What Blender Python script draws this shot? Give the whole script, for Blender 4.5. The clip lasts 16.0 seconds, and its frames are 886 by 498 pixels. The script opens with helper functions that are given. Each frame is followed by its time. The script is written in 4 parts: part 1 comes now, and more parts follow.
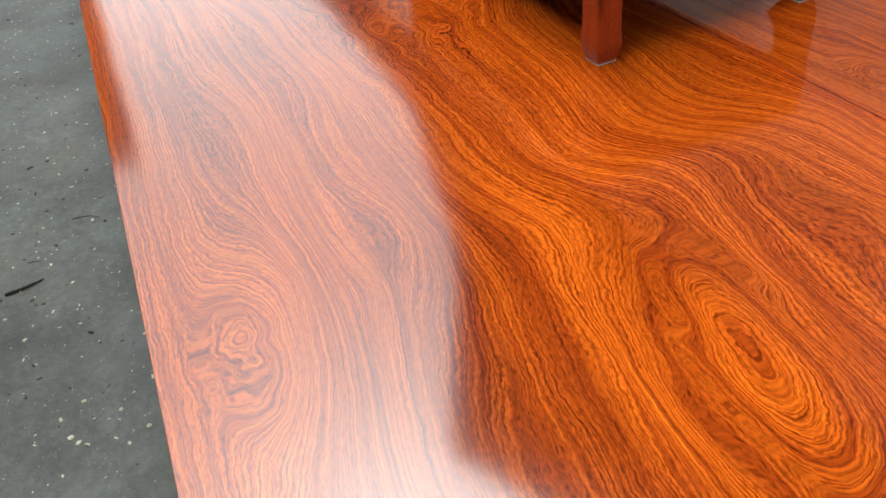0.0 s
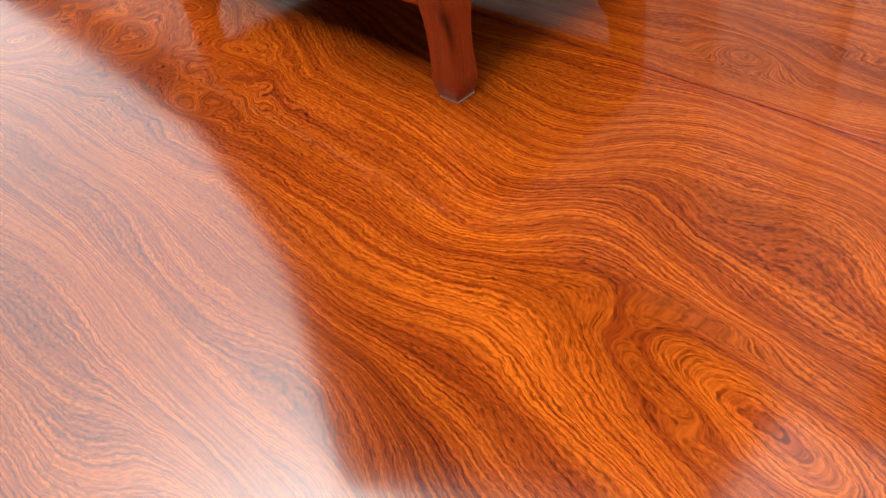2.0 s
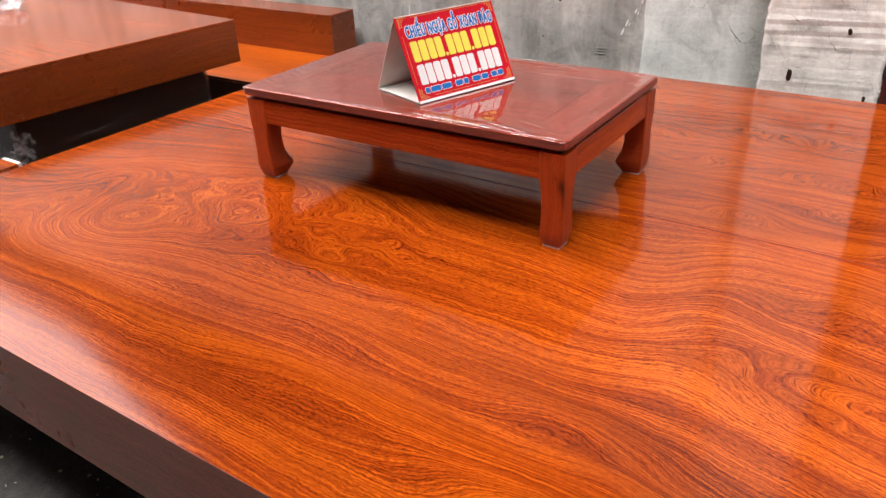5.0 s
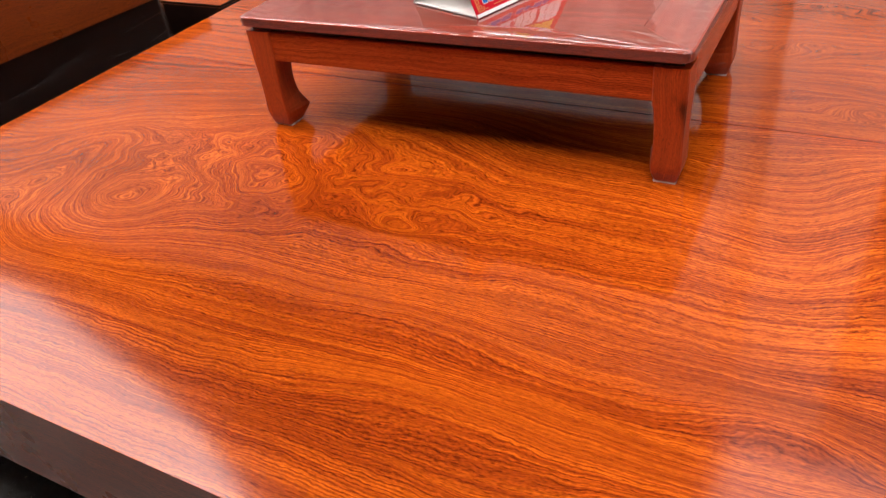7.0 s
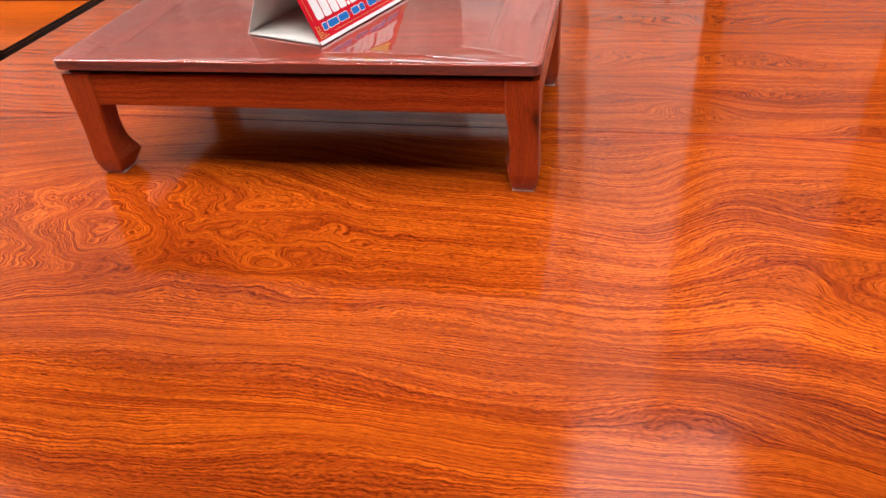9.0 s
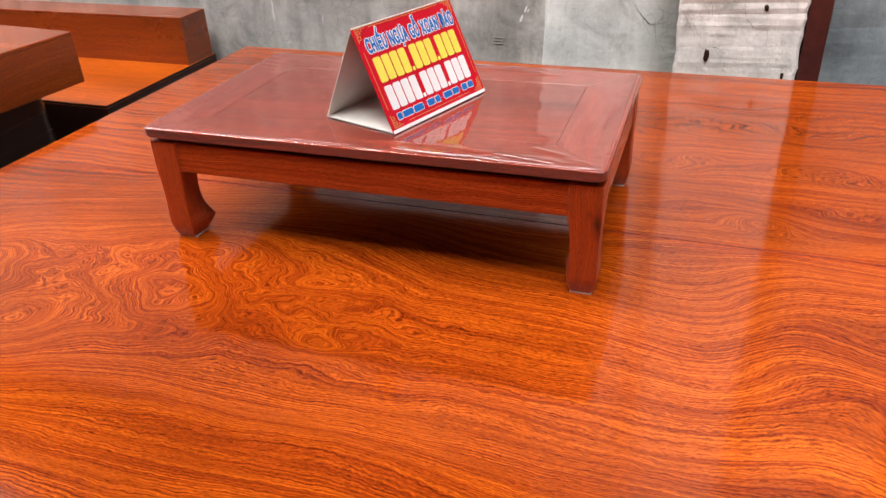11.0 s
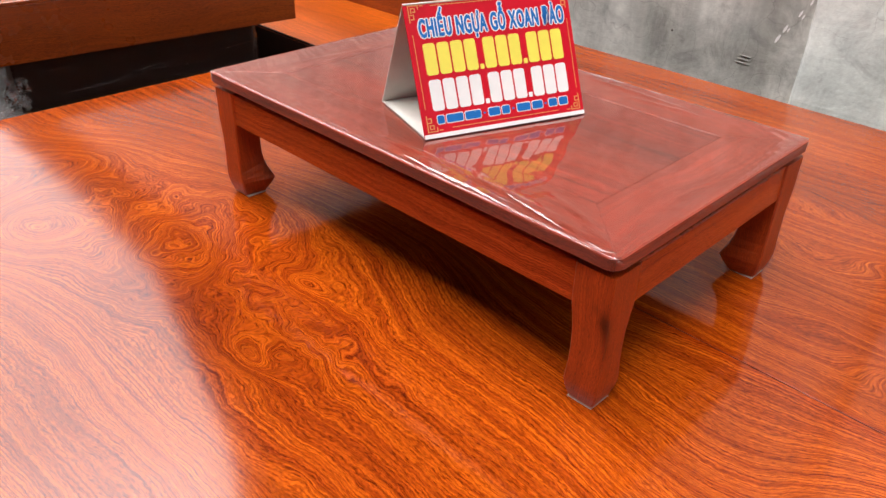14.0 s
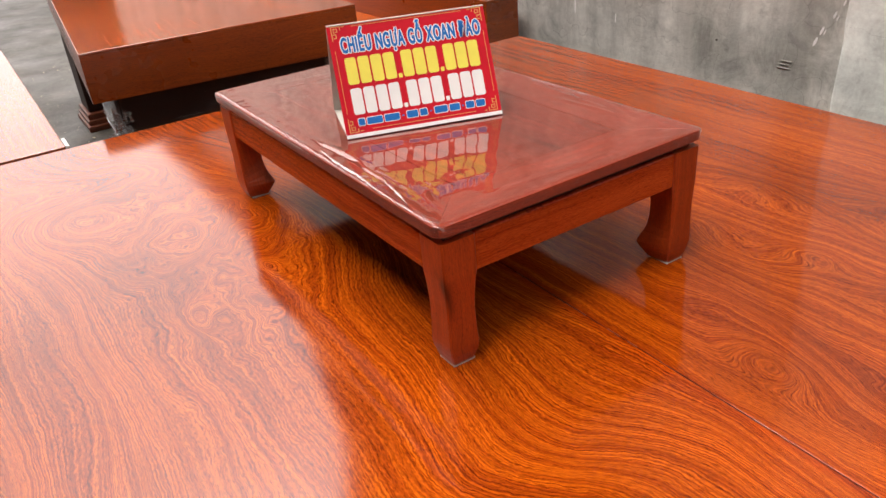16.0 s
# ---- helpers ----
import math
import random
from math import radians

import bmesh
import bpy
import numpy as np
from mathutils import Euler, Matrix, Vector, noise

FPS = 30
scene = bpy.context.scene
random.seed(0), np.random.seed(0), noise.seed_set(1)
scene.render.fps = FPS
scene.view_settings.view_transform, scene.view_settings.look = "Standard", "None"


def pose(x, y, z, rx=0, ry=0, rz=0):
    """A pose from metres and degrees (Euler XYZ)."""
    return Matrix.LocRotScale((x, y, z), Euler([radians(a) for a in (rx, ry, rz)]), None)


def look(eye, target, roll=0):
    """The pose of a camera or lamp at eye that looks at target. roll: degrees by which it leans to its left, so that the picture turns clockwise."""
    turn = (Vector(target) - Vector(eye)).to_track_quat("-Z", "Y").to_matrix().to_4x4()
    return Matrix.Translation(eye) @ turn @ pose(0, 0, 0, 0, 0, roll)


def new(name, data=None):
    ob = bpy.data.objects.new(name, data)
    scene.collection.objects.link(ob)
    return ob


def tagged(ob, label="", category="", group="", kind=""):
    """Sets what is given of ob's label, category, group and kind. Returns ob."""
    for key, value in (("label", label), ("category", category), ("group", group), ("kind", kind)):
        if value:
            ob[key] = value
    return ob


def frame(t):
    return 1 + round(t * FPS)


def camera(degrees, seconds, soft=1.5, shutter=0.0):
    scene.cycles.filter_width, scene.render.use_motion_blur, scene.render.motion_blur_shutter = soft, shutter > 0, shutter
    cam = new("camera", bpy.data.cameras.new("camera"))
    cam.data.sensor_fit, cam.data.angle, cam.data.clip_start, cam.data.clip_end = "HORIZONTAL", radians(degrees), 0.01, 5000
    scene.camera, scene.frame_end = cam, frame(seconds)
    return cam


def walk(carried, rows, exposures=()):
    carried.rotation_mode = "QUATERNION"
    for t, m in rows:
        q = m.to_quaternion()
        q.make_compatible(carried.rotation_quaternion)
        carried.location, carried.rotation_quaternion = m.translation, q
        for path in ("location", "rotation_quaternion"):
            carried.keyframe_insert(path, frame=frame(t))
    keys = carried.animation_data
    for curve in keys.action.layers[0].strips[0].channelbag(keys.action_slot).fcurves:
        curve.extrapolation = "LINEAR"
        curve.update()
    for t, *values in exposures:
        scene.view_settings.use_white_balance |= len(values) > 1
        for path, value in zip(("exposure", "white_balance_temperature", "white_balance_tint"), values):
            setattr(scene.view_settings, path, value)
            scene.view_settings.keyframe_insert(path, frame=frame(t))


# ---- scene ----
cam = camera(60.1, 16.0)
EXPOSURES = [(0, 1.30, 6150, 1), (1.5, 1.17, 6150, -1), (2.5, 1.18, 6300, 3), (3.0, 1.22, 6450, 8), (3.5, 1.45, 6650, 15), (5.2, 1.54, 6700, 17), (9.0, 1.58, 6650, 19), (12.5, 1.54, 6650, 16), (14.5, 1.50, 6700, 15), (15.5, 1.40, 7000, 16), (16, 1.33, 7100, 17)]
PATH = [
    (0, (1.106, -0.745, 1.094), (-0.363, -0.211, -0.154), -6.9),
    (0.5, (1.051, -0.755, 1.109), (-0.334, -0.094, -0.172), -6.4),
    (1, (0.934, -0.701, 1.109), (-0.388, 0.051, -0.19), -9.1),
    (1.5, (0.864, -0.678, 1.113), (-0.404, 0.13, -0.206), -10.0),
    (2, (0.828, -0.717, 1.12), (-0.349, 0.188, -0.221), -10.2),
    (2.5, (0.767, -0.862, 1.135), (-0.243, 0.231, -0.202), -7.7),
    (3, (0.782, -0.975, 1.162), (-0.17, 0.281, -0.069), -4.1),
    (3.3, (0.829, -1.021, 1.191), (-0.145, 0.334, 0.09), -2.2),
    (3.5, (0.841, -1.081, 1.208), (-0.132, 0.324, 0.168), -2.0),
    (4, (0.878, -1.19, 1.243), (-0.12, 0.248, 0.276), -2.1),
    (4.5, (0.809, -1.272, 1.25), (-0.207, 0.17, 0.307), -2.3),
    (5, (0.652, -1.356, 1.252), (-0.366, 0.085, 0.311), -2.6),
    (5.2, (0.6, -1.383, 1.229), (-0.417, 0.06, 0.29), -2.4),
    (7.3, (0.166, -1.195, 1.205), (-0.642, 0.195, 0.016), -7.9),
    (7.5, (0.103, -1.227, 1.206), (-0.644, 0.199, 0.019), -6.4),
    (8, (0.051, -1.252, 1.22), (-0.692, 0.187, 0.048), -6.0),
    (8.5, (0.07, -1.26, 1.216), (-0.573, 0.245, 0.067), -5.8),
    (9, (0.151, -1.226, 1.205), (-0.27, 0.347, 0.044), -4.9),
    (9.5, (0.171, -1.219, 1.209), (-0.171, 0.389, 0.069), -3.4),
    (10, (0.155, -1.232, 1.239), (-0.252, 0.399, 0.156), -1.9),
    (10.2, (0.137, -1.247, 1.24), (-0.301, 0.41, 0.21), -1.3),
    (12.3, (0.313, -1.035, 1.239), (-0.573, 0.473, 0.268), -3.5),
    (12.5, (0.337, -1.011, 1.225), (-0.568, 0.496, 0.272), -2.1),
    (13, (0.402, -0.89, 1.174), (-0.586, 0.548, 0.196), 0.7),
    (13.5, (0.427, -0.767, 1.159), (-0.647, 0.547, 0.101), 2.8),
    (14, (0.419, -0.708, 1.181), (-0.792, 0.499, 0.143), 1.6),
    (14.5, (0.46, -0.643, 1.195), (-0.875, 0.469, 0.204), 1.1),
    (15, (0.543, -0.552, 1.19), (-0.887, 0.468, 0.234), -0.0),
    (15.5, (0.657, -0.512, 1.187), (-0.819, 0.442, 0.232), -2.8),
    (16, (0.836, -0.495, 1.186), (-0.675, 0.401, 0.23), -5.3),
]
walk(cam, [(t, look(eye, target, roll)) for t, eye, target, roll in PATH], EXPOSURES)
# ---- world and light ----
world = bpy.data.worlds.new("overcast_sky")
scene.world = world
world.use_nodes = True
wn = world.node_tree
sky = wn.nodes.new("ShaderNodeTexSky")
sky.sky_type, sky.sun_disc = "NISHITA", False
sky.sun_elevation, sky.sun_rotation = radians(64), radians(-80)
sky.air_density, sky.dust_density = 1.0, 4.0
pale = wn.nodes.new("ShaderNodeHueSaturation")
pale.inputs["Saturation"].default_value = 0.12
wn.links.new(sky.outputs[0], pale.inputs["Color"])
wn.links.new(pale.outputs[0], wn.nodes["Background"].inputs[0])
wn.nodes["Background"].inputs[1].default_value = 0.172
sun = new("sun", bpy.data.lights.new("sun", "SUN"))
sun.data.energy, sun.data.angle, sun.data.color = 0.95, radians(24), (1.0, 0.96, 0.9)
sun.matrix_world = look((0.9, -3.9, 8.0), (0, 0, 0))


# ---- small tools ----
def link(nt, a, b):
    nt.links.new(a, b)


def material(name, rough=0.5, metal=0.0):
    m = bpy.data.materials.new(name)
    m.use_nodes = True
    b = m.node_tree.nodes["Principled BSDF"]
    b.inputs["Roughness"].default_value, b.inputs["Metallic"].default_value = rough, metal
    return m, m.node_tree, b


class Nodes:
    """Short forms for building node trees."""

    def __init__(self, nt):
        self.nt = nt

    def put(self, kind, *ins, out=0, **settings):
        n = self.nt.nodes.new(kind)
        if "operation" in settings:
            n.operation = settings["operation"]
        if "noise_dimensions" in settings:
            n.noise_dimensions = settings["noise_dimensions"]
        if "feature" in settings:
            n.feature = settings["feature"]
        for key, v in ins:
            if isinstance(v, bpy.types.NodeSocket):
                self.nt.links.new(v, n.inputs[key])
            else:
                n.inputs[key].default_value = v
        return n.outputs[out]

    def math(self, op, a, b=0.0, c=None):
        ins = [(0, a), (1, b)] + ([(2, c)] if c is not None else [])
        return self.put("ShaderNodeMath", *ins, operation=op)

    def place(self):
        return self.put("ShaderNodeTexCoord", out=3)

    def split(self, v):
        n = self.nt.nodes.new("ShaderNodeSeparateXYZ")
        self.nt.links.new(v, n.inputs[0])
        return n.outputs

    def vec(self, x, y, z=0.0):
        return self.put("ShaderNodeCombineXYZ", (0, x), (1, y), (2, z))

    def noise(self, v, scale, detail=2.0, rough=0.5, dims="3D", distortion=0.0):
        return self.put("ShaderNodeTexNoise", ("Vector", v), ("Scale", scale), ("Detail", detail), ("Roughness", rough), ("Distortion", distortion), noise_dimensions=dims)

    def ramp(self, f, *stops):
        n = self.nt.nodes.new("ShaderNodeValToRGB")
        e = n.color_ramp.elements
        while len(e) < len(stops):
            e.new(0.5)
        for el, (p, c) in zip(e, stops):
            el.position, el.color = p, (*c, 1) if not isinstance(c, (int, float)) else (c, c, c, 1)
        self.nt.links.new(f, n.inputs[0])
        return n.outputs[0]

    def mix(self, f, a, b, blend="MIX"):
        n = self.nt.nodes.new("ShaderNodeMix")
        n.data_type, n.blend_type = "RGBA", blend
        for key, v in ((0, f), (6, a), (7, b)):
            if isinstance(v, bpy.types.NodeSocket):
                self.nt.links.new(v, n.inputs[key])
            else:
                n.inputs[key].default_value = v if isinstance(v, (int, float)) else (*v, 1)
        return n.outputs[2]

    def bump(self, h, strength, dist=0.002):
        return self.put("ShaderNodeBump", ("Height", h), ("Strength", strength), ("Distance", dist))


def mesh_of(name, bm, mat):
    me = bpy.data.meshes.new(name)
    bmesh.ops.recalc_face_normals(bm, faces=bm.faces[:])
    bm.to_mesh(me)
    bm.free()
    for m in (mat if isinstance(mat, (list, tuple)) else [mat]):
        me.materials.append(m)
    return me


def thing(name, label, category, at=(0, 0, 0), turn=0.0, group=""):
    ob = new(name)
    ob.empty_display_size = 0.1
    ob.matrix_world = pose(*at, 0, 0, turn)
    return tagged(ob, label, category, group)


def part(name, bm, mat, parent, label=""):
    ob = new(name, mesh_of(name, bm, mat))
    ob.parent = parent
    return tagged(ob, label)


def solo(name, bm, mat, label, category, group="", kind=""):
    return tagged(new(name, mesh_of(name, bm, mat)), label, category, group, kind)


def setting(name, bm, mat, label="", category=""):
    return tagged(new(name, mesh_of(name, bm, mat)), label, category, "", "structure")


def box(bm, lo, hi, bevel=0.0, segs=2, mat=0):
    """A box from corner to corner, with rounded edges."""
    r = bmesh.ops.create_cube(bm, size=1.0)
    vs = r["verts"]
    for v in vs:
        v.co = Vector([lo[i] + (v.co[i] + 0.5) * (hi[i] - lo[i]) for i in range(3)])
    fs = {f for v in vs for f in v.link_faces}
    if bevel:
        es = list({e for f in fs for e in f.edges})
        r = bmesh.ops.bevel(bm, geom=es, offset=bevel, segments=segs, profile=0.5, affect="EDGES")
        fs = set(r["faces"]) | {f for f in fs if f.is_valid}
    for f in fs:
        if f.is_valid:
            f.material_index = mat
    return bm


def boxed(lo, hi, bevel=0.0, segs=2):
    return box(bmesh.new(), lo, hi, bevel, segs)


def prism(bm, outline, z0, z1, mat=0):
    """An upright prism over an outline of (x, y)."""
    a = [bm.verts.new((x, y, z0)) for x, y in outline]
    b = [bm.verts.new((x, y, z1)) for x, y in outline]
    n = len(a)
    fs = [bm.faces.new(a[::-1]), bm.faces.new(b)]
    fs += [bm.faces.new((a[i], a[(i + 1) % n], b[(i + 1) % n], b[i])) for i in range(n)]
    for f in fs:
        f.material_index = mat
    return bm


# ---- materials ----
def grain_wood(name, swirls, light, mid, dark, rough=0.16, scale=1.0, shift=(0.0, 0.0), along="x", line=1.0, swing=0.032, stain=(), burl=(), lining=None):
    """Lacquered wood whose grain flows along one axis and bends round the swirls (x, y, width, depth, rise)."""
    m, nt, b = material(name, rough)
    n = Nodes(nt)
    s = n.split(n.place())
    x, y = (s[0], s[1]) if along == "x" else (s[1], s[0])
    if along == "z":
        x, y = s[2], n.math("ADD", s[0], s[1])
    if along == "xzt":
        x, y = s[0], n.math("ADD", s[1], s[2])
    if along == "yzt":
        x, y = s[1], n.math("ADD", s[0], s[2])
    if along == "xz":
        x, y = s[0], n.math("ADD", s[2], n.math("MULTIPLY", s[1], 0.3))
    if along == "yz":
        x, y = s[1], n.math("ADD", s[2], n.math("MULTIPLY", s[0], 0.3))
    x, y = n.math("ADD", x, shift[0]), n.math("ADD", y, shift[1])
    f, fx, fy = y, 0.0, 1.0
    for cx, cy, w, d, rise in swirls:
        a = n.math("MULTIPLY", n.math("SUBTRACT", x, cx), 1 / w)
        c = n.math("MULTIPLY", n.math("SUBTRACT", y, cy), 1 / d)
        r2 = n.math("ADD", n.math("MULTIPLY", a, a), n.math("MULTIPLY", c, c))
        g = n.math("EXPONENT", n.math("MULTIPLY", r2, -1.0))
        f = n.math("MULTIPLY_ADD", g, -rise, f)
        fx = n.math("MULTIPLY_ADD", n.math("MULTIPLY", g, a), 2 * rise / w, fx)
        fy = n.math("MULTIPLY_ADD", n.math("MULTIPLY", g, c), 2 * rise / d, fy)
    steep = n.math("SQRT", n.math("ADD", n.math("MULTIPLY", fx, fx), n.math("MULTIPLY", fy, fy))) if swirls else n.math("ADD", 1.0, 0.0)
    calm = n.math("MINIMUM", steep, 1.0)
    for fx, fy, size in ((1.3, 2.2, swing), (4.5, 6.0, swing * 0.9), (12.0, 17.0, 0.0068), (34.0, 60.0, 0.0024), (75.0, 120.0, 0.0009)):
        w = n.noise(n.vec(n.math("MULTIPLY", x, fx * scale), n.math("MULTIPLY", y, fy * scale), fx), 1.0, 1.0)
        f = n.math("ADD", f, n.math("MULTIPLY", n.math("MULTIPLY", n.math("SUBTRACT", w, 0.5), calm), 2.0 * size / scale))
    for cx, cy, w, d, size in burl:
        a = n.math("MULTIPLY", n.math("SUBTRACT", x, cx), 1 / w)
        c = n.math("MULTIPLY", n.math("SUBTRACT", y, cy), 1 / d)
        g = n.math("EXPONENT", n.math("MULTIPLY", n.math("ADD", n.math("MULTIPLY", a, a), n.math("MULTIPLY", c, c)), -1.0))
        w = n.noise(n.vec(n.math("MULTIPLY", x, 5.5), n.math("MULTIPLY", y, 7.5), 20.0 * cx), 1.0, 2.0, 0.45)
        v = n.noise(n.vec(n.math("MULTIPLY", x, 11.0), n.math("MULTIPLY", y, 15.0), 31.0 * cx), 1.0, 2.0, 0.5)
        w = n.math("ADD", n.math("SUBTRACT", w, 0.5), n.math("MULTIPLY", n.math("SUBTRACT", v, 0.5), 0.28))
        f = n.math("ADD", f, n.math("MULTIPLY", g, n.math("MULTIPLY", w, 2.0 * size)))
    across = lambda k, v, z, det, ro: n.noise(n.vec(n.math("MULTIPLY", x, v * scale), n.math("MULTIPLY", f, k * scale), z), 1.0, det, ro)
    rough1 = n.noise(n.vec(n.math("MULTIPLY", x, 170.0 * scale), n.math("MULTIPLY", y, 210.0 * scale), 3.1), 1.0, 1.0)
    rough2 = n.noise(n.vec(n.math("MULTIPLY", x, 55.0 * scale), n.math("MULTIPLY", y, 60.0 * scale), 8.1), 1.0, 1.0)
    j = n.math("ADD", f, n.math("MULTIPLY", n.math("SUBTRACT", rough1, 0.5), 0.0022 / scale))
    j = n.math("ADD", j, n.math("MULTIPLY", n.math("SUBTRACT", rough2, 0.5), 0.0036 / scale))
    band = across(15.0, 0.9, 1.7, 2.0, 0.5)
    rings = across(80.0, 1.1, 4.1, 2.0, 0.55)
    fibre = across(1300.0, 120.0, 2.2, 1.0, 0.6)
    pore = across(950.0, 70.0, 6.6, 0.0, 0.5)
    dash = across(420.0, 38.0, 5.2, 1.0, 0.5)
    drift = n.math("MULTIPLY", across(20.0, 1.2, 7.7, 2.0, 0.5), 2.2)
    comb = lambda k, d: n.math("ABSOLUTE", n.math("SUBTRACT", n.math("FRACT", n.math("ADD", n.math("MULTIPLY", j, k * scale), n.math("MULTIPLY", drift, d))), 0.5))
    streak = across(190.0, 2.6, 9.3, 2.0, 0.6)
    tone = n.math("ADD", n.math("ADD", n.math("MULTIPLY", band, 0.20), n.math("MULTIPLY", rings, 0.38)), n.math("MULTIPLY", streak, 0.42))
    col = n.ramp(tone, (0.38, dark), (0.47, mid), (0.55, light), (0.66, tuple(min(1, 1.2 * v) for v in light)))
    lo, hi = 1 - 0.52 * line, 1 + 0.46 * line
    dim, lit, ones = (lo, lo * 0.82, lo * 0.72), (hi, hi * 1.05, hi), (1.0, 1.0, 1.0)
    weak = n.ramp(n.noise(n.vec(n.math("MULTIPLY", x, 5.0), n.math("MULTIPLY", f, 34.0), 5.5), 1.0, 3.0, 0.65), (0.40, 0.12), (0.62, 1.0))
    broken = n.ramp(dash, (0.34, 0.55), (0.50, 1.0))
    # wide, middle and narrow lines take over from one another, so that their distance stays alike where the flow spreads
    wide = n.ramp(n.math("MULTIPLY", steep, 0.4), (0.50, 0.0), (0.70, 1.0))
    middle = n.ramp(n.math("MULTIPLY", steep, 0.4), (0.14, 0.0), (0.26, 1.0), (0.56, 1.0), (0.74, 0.2))
    narrow = n.ramp(n.math("MULTIPLY", steep, 0.4), (0.05, 0.0), (0.12, 1.0), (0.24, 1.0), (0.42, 0.55))
    dark_lines = lambda c: n.ramp(c, (0.0, dim), (0.09, dim), (0.17, ones), (0.30, lit), (0.5, lit))
    runs = n.math("MULTIPLY", weak, broken)
    col = n.mix(n.math("MULTIPLY", runs, wide), col, n.mix(1.0, col, dark_lines(comb(80.0, 0.9)), "MULTIPLY"))
    col = n.mix(n.math("MULTIPLY", runs, middle), col, n.mix(1.0, col, dark_lines(comb(185.0, 1.8)), "MULTIPLY"))
    fade = n.ramp(n.noise(n.vec(n.math("MULTIPLY", x, 6.0), n.math("MULTIPLY", f, 40.0), 8.5), 1.0, 3.0, 0.6), (0.38, 0.15), (0.60, 0.9))
    col = n.mix(n.math("MULTIPLY", fade, narrow), col, n.mix(1.0, col, n.ramp(comb(310.0, 3.4), (0.0, dim), (0.22, ones), (0.5, lit)), "MULTIPLY"))
    col = n.mix(0.9, col, n.ramp(fibre, (0.32, 0.70), (0.49, 1.0), (0.68, 1.30)), "MULTIPLY")
    col = n.mix(0.75, col, n.ramp(pore, (0.30, (0.5, 0.38, 0.34)), (0.37, ones)), "MULTIPLY")
    cloud = n.ramp(n.noise(n.vec(n.math("MULTIPLY", x, 1.6), n.math("MULTIPLY", y, 4.0), 3.3), 1.0, 2.0), (0.3, (0.72, 0.66, 0.62)), (0.7, (1.12, 1.12, 1.1)))
    col = n.mix(1.0, col, cloud, "MULTIPLY")
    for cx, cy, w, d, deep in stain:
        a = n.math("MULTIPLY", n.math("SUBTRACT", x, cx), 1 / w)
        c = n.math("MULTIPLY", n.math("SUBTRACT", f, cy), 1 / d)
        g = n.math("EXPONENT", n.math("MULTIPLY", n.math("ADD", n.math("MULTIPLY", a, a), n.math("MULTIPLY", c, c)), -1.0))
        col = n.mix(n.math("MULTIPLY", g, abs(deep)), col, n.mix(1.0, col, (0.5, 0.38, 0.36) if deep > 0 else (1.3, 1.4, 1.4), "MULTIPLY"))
    if lining:
        d = n.math("ABSOLUTE", n.math("SUBTRACT", n.math("ADD", y, n.math("MULTIPLY", n.math("SUBTRACT", rough2, 0.5), 0.004)), lining[0]))
        col = n.mix(n.ramp(n.math("MULTIPLY", d, 1 / lining[1]), (0.0, 0.7), (0.5, 0.4), (1.0, 0.0)), col, n.mix(1.0, col, (0.80, 0.48, 0.6), "MULTIPLY"))
    link(nt, col, b.inputs["Base Color"])
    haze = n.noise(n.place(), 3.0, 4.0, 0.6)
    r = n.math("ADD", n.math("MULTIPLY", n.math("SUBTRACT", haze, 0.5), 0.07), rough)
    link(nt, r, b.inputs["Roughness"])
    swell = n.math("ADD", n.math("MULTIPLY", n.noise(n.place(), 7.0, 1.0), 0.5), n.math("MULTIPLY", n.noise(n.place(), 160.0, 2.0), 0.004))
    link(nt, n.bump(swell, 0.25, 0.003), b.inputs["Normal"])
    b.inputs["IOR"].default_value = 1.56
    return m


NEAR_FLOW_EAST = [
    (0.596, 0.094, 0.266, 0.198, 0.258),
    (0.817, -0.189, 0.219, 0.202, 0.125),
    (0.594, -0.248, 0.162, 0.073, 0.088),
    (1.056, -0.379, 0.333, 0.221, -0.069),
    (0.665, -0.368, 0.158, 0.025, -0.066),
    (0.540, -0.263, 0.095, 0.043, -0.057),
    (0.710, -0.583, 0.202, 0.080, -0.057),
    (0.659, -0.319, 0.198, 0.031, -0.051),
    (0.505, -0.208, 0.044, 0.030, -0.012),
    (0.629, -0.373, 0.117, 0.024, 0.045),
    (0.624, -0.278, 0.076, 0.025, -0.036),
    (0.594, -0.156, 0.090, 0.023, 0.028),
]
NEAR_FLOW_MIDDLE = [
    (0.171, 0.300, 0.381, 0.220, 0.250),
    (-0.021, -0.112, 0.350, 0.239, 0.174),
    (0.408, -0.746, 0.140, 0.047, 0.088),
    (0.319, -0.672, 0.259, 0.062, 0.083),
    (0.348, -0.041, 0.113, 0.231, 0.083),
    (0.474, -0.145, 0.130, 0.086, 0.080),
    (0.451, -0.339, 0.179, 0.106, 0.058),
    (-0.163, -0.640, 0.214, 0.060, 0.048),
    (0.277, -0.505, 0.157, 0.055, 0.046),
    (-0.030, -0.198, 0.161, 0.143, -0.035),
    (0.380, -0.585, 0.074, 0.024, 0.024),
    (-0.117, -0.364, 0.121, 0.029, 0.016),
]
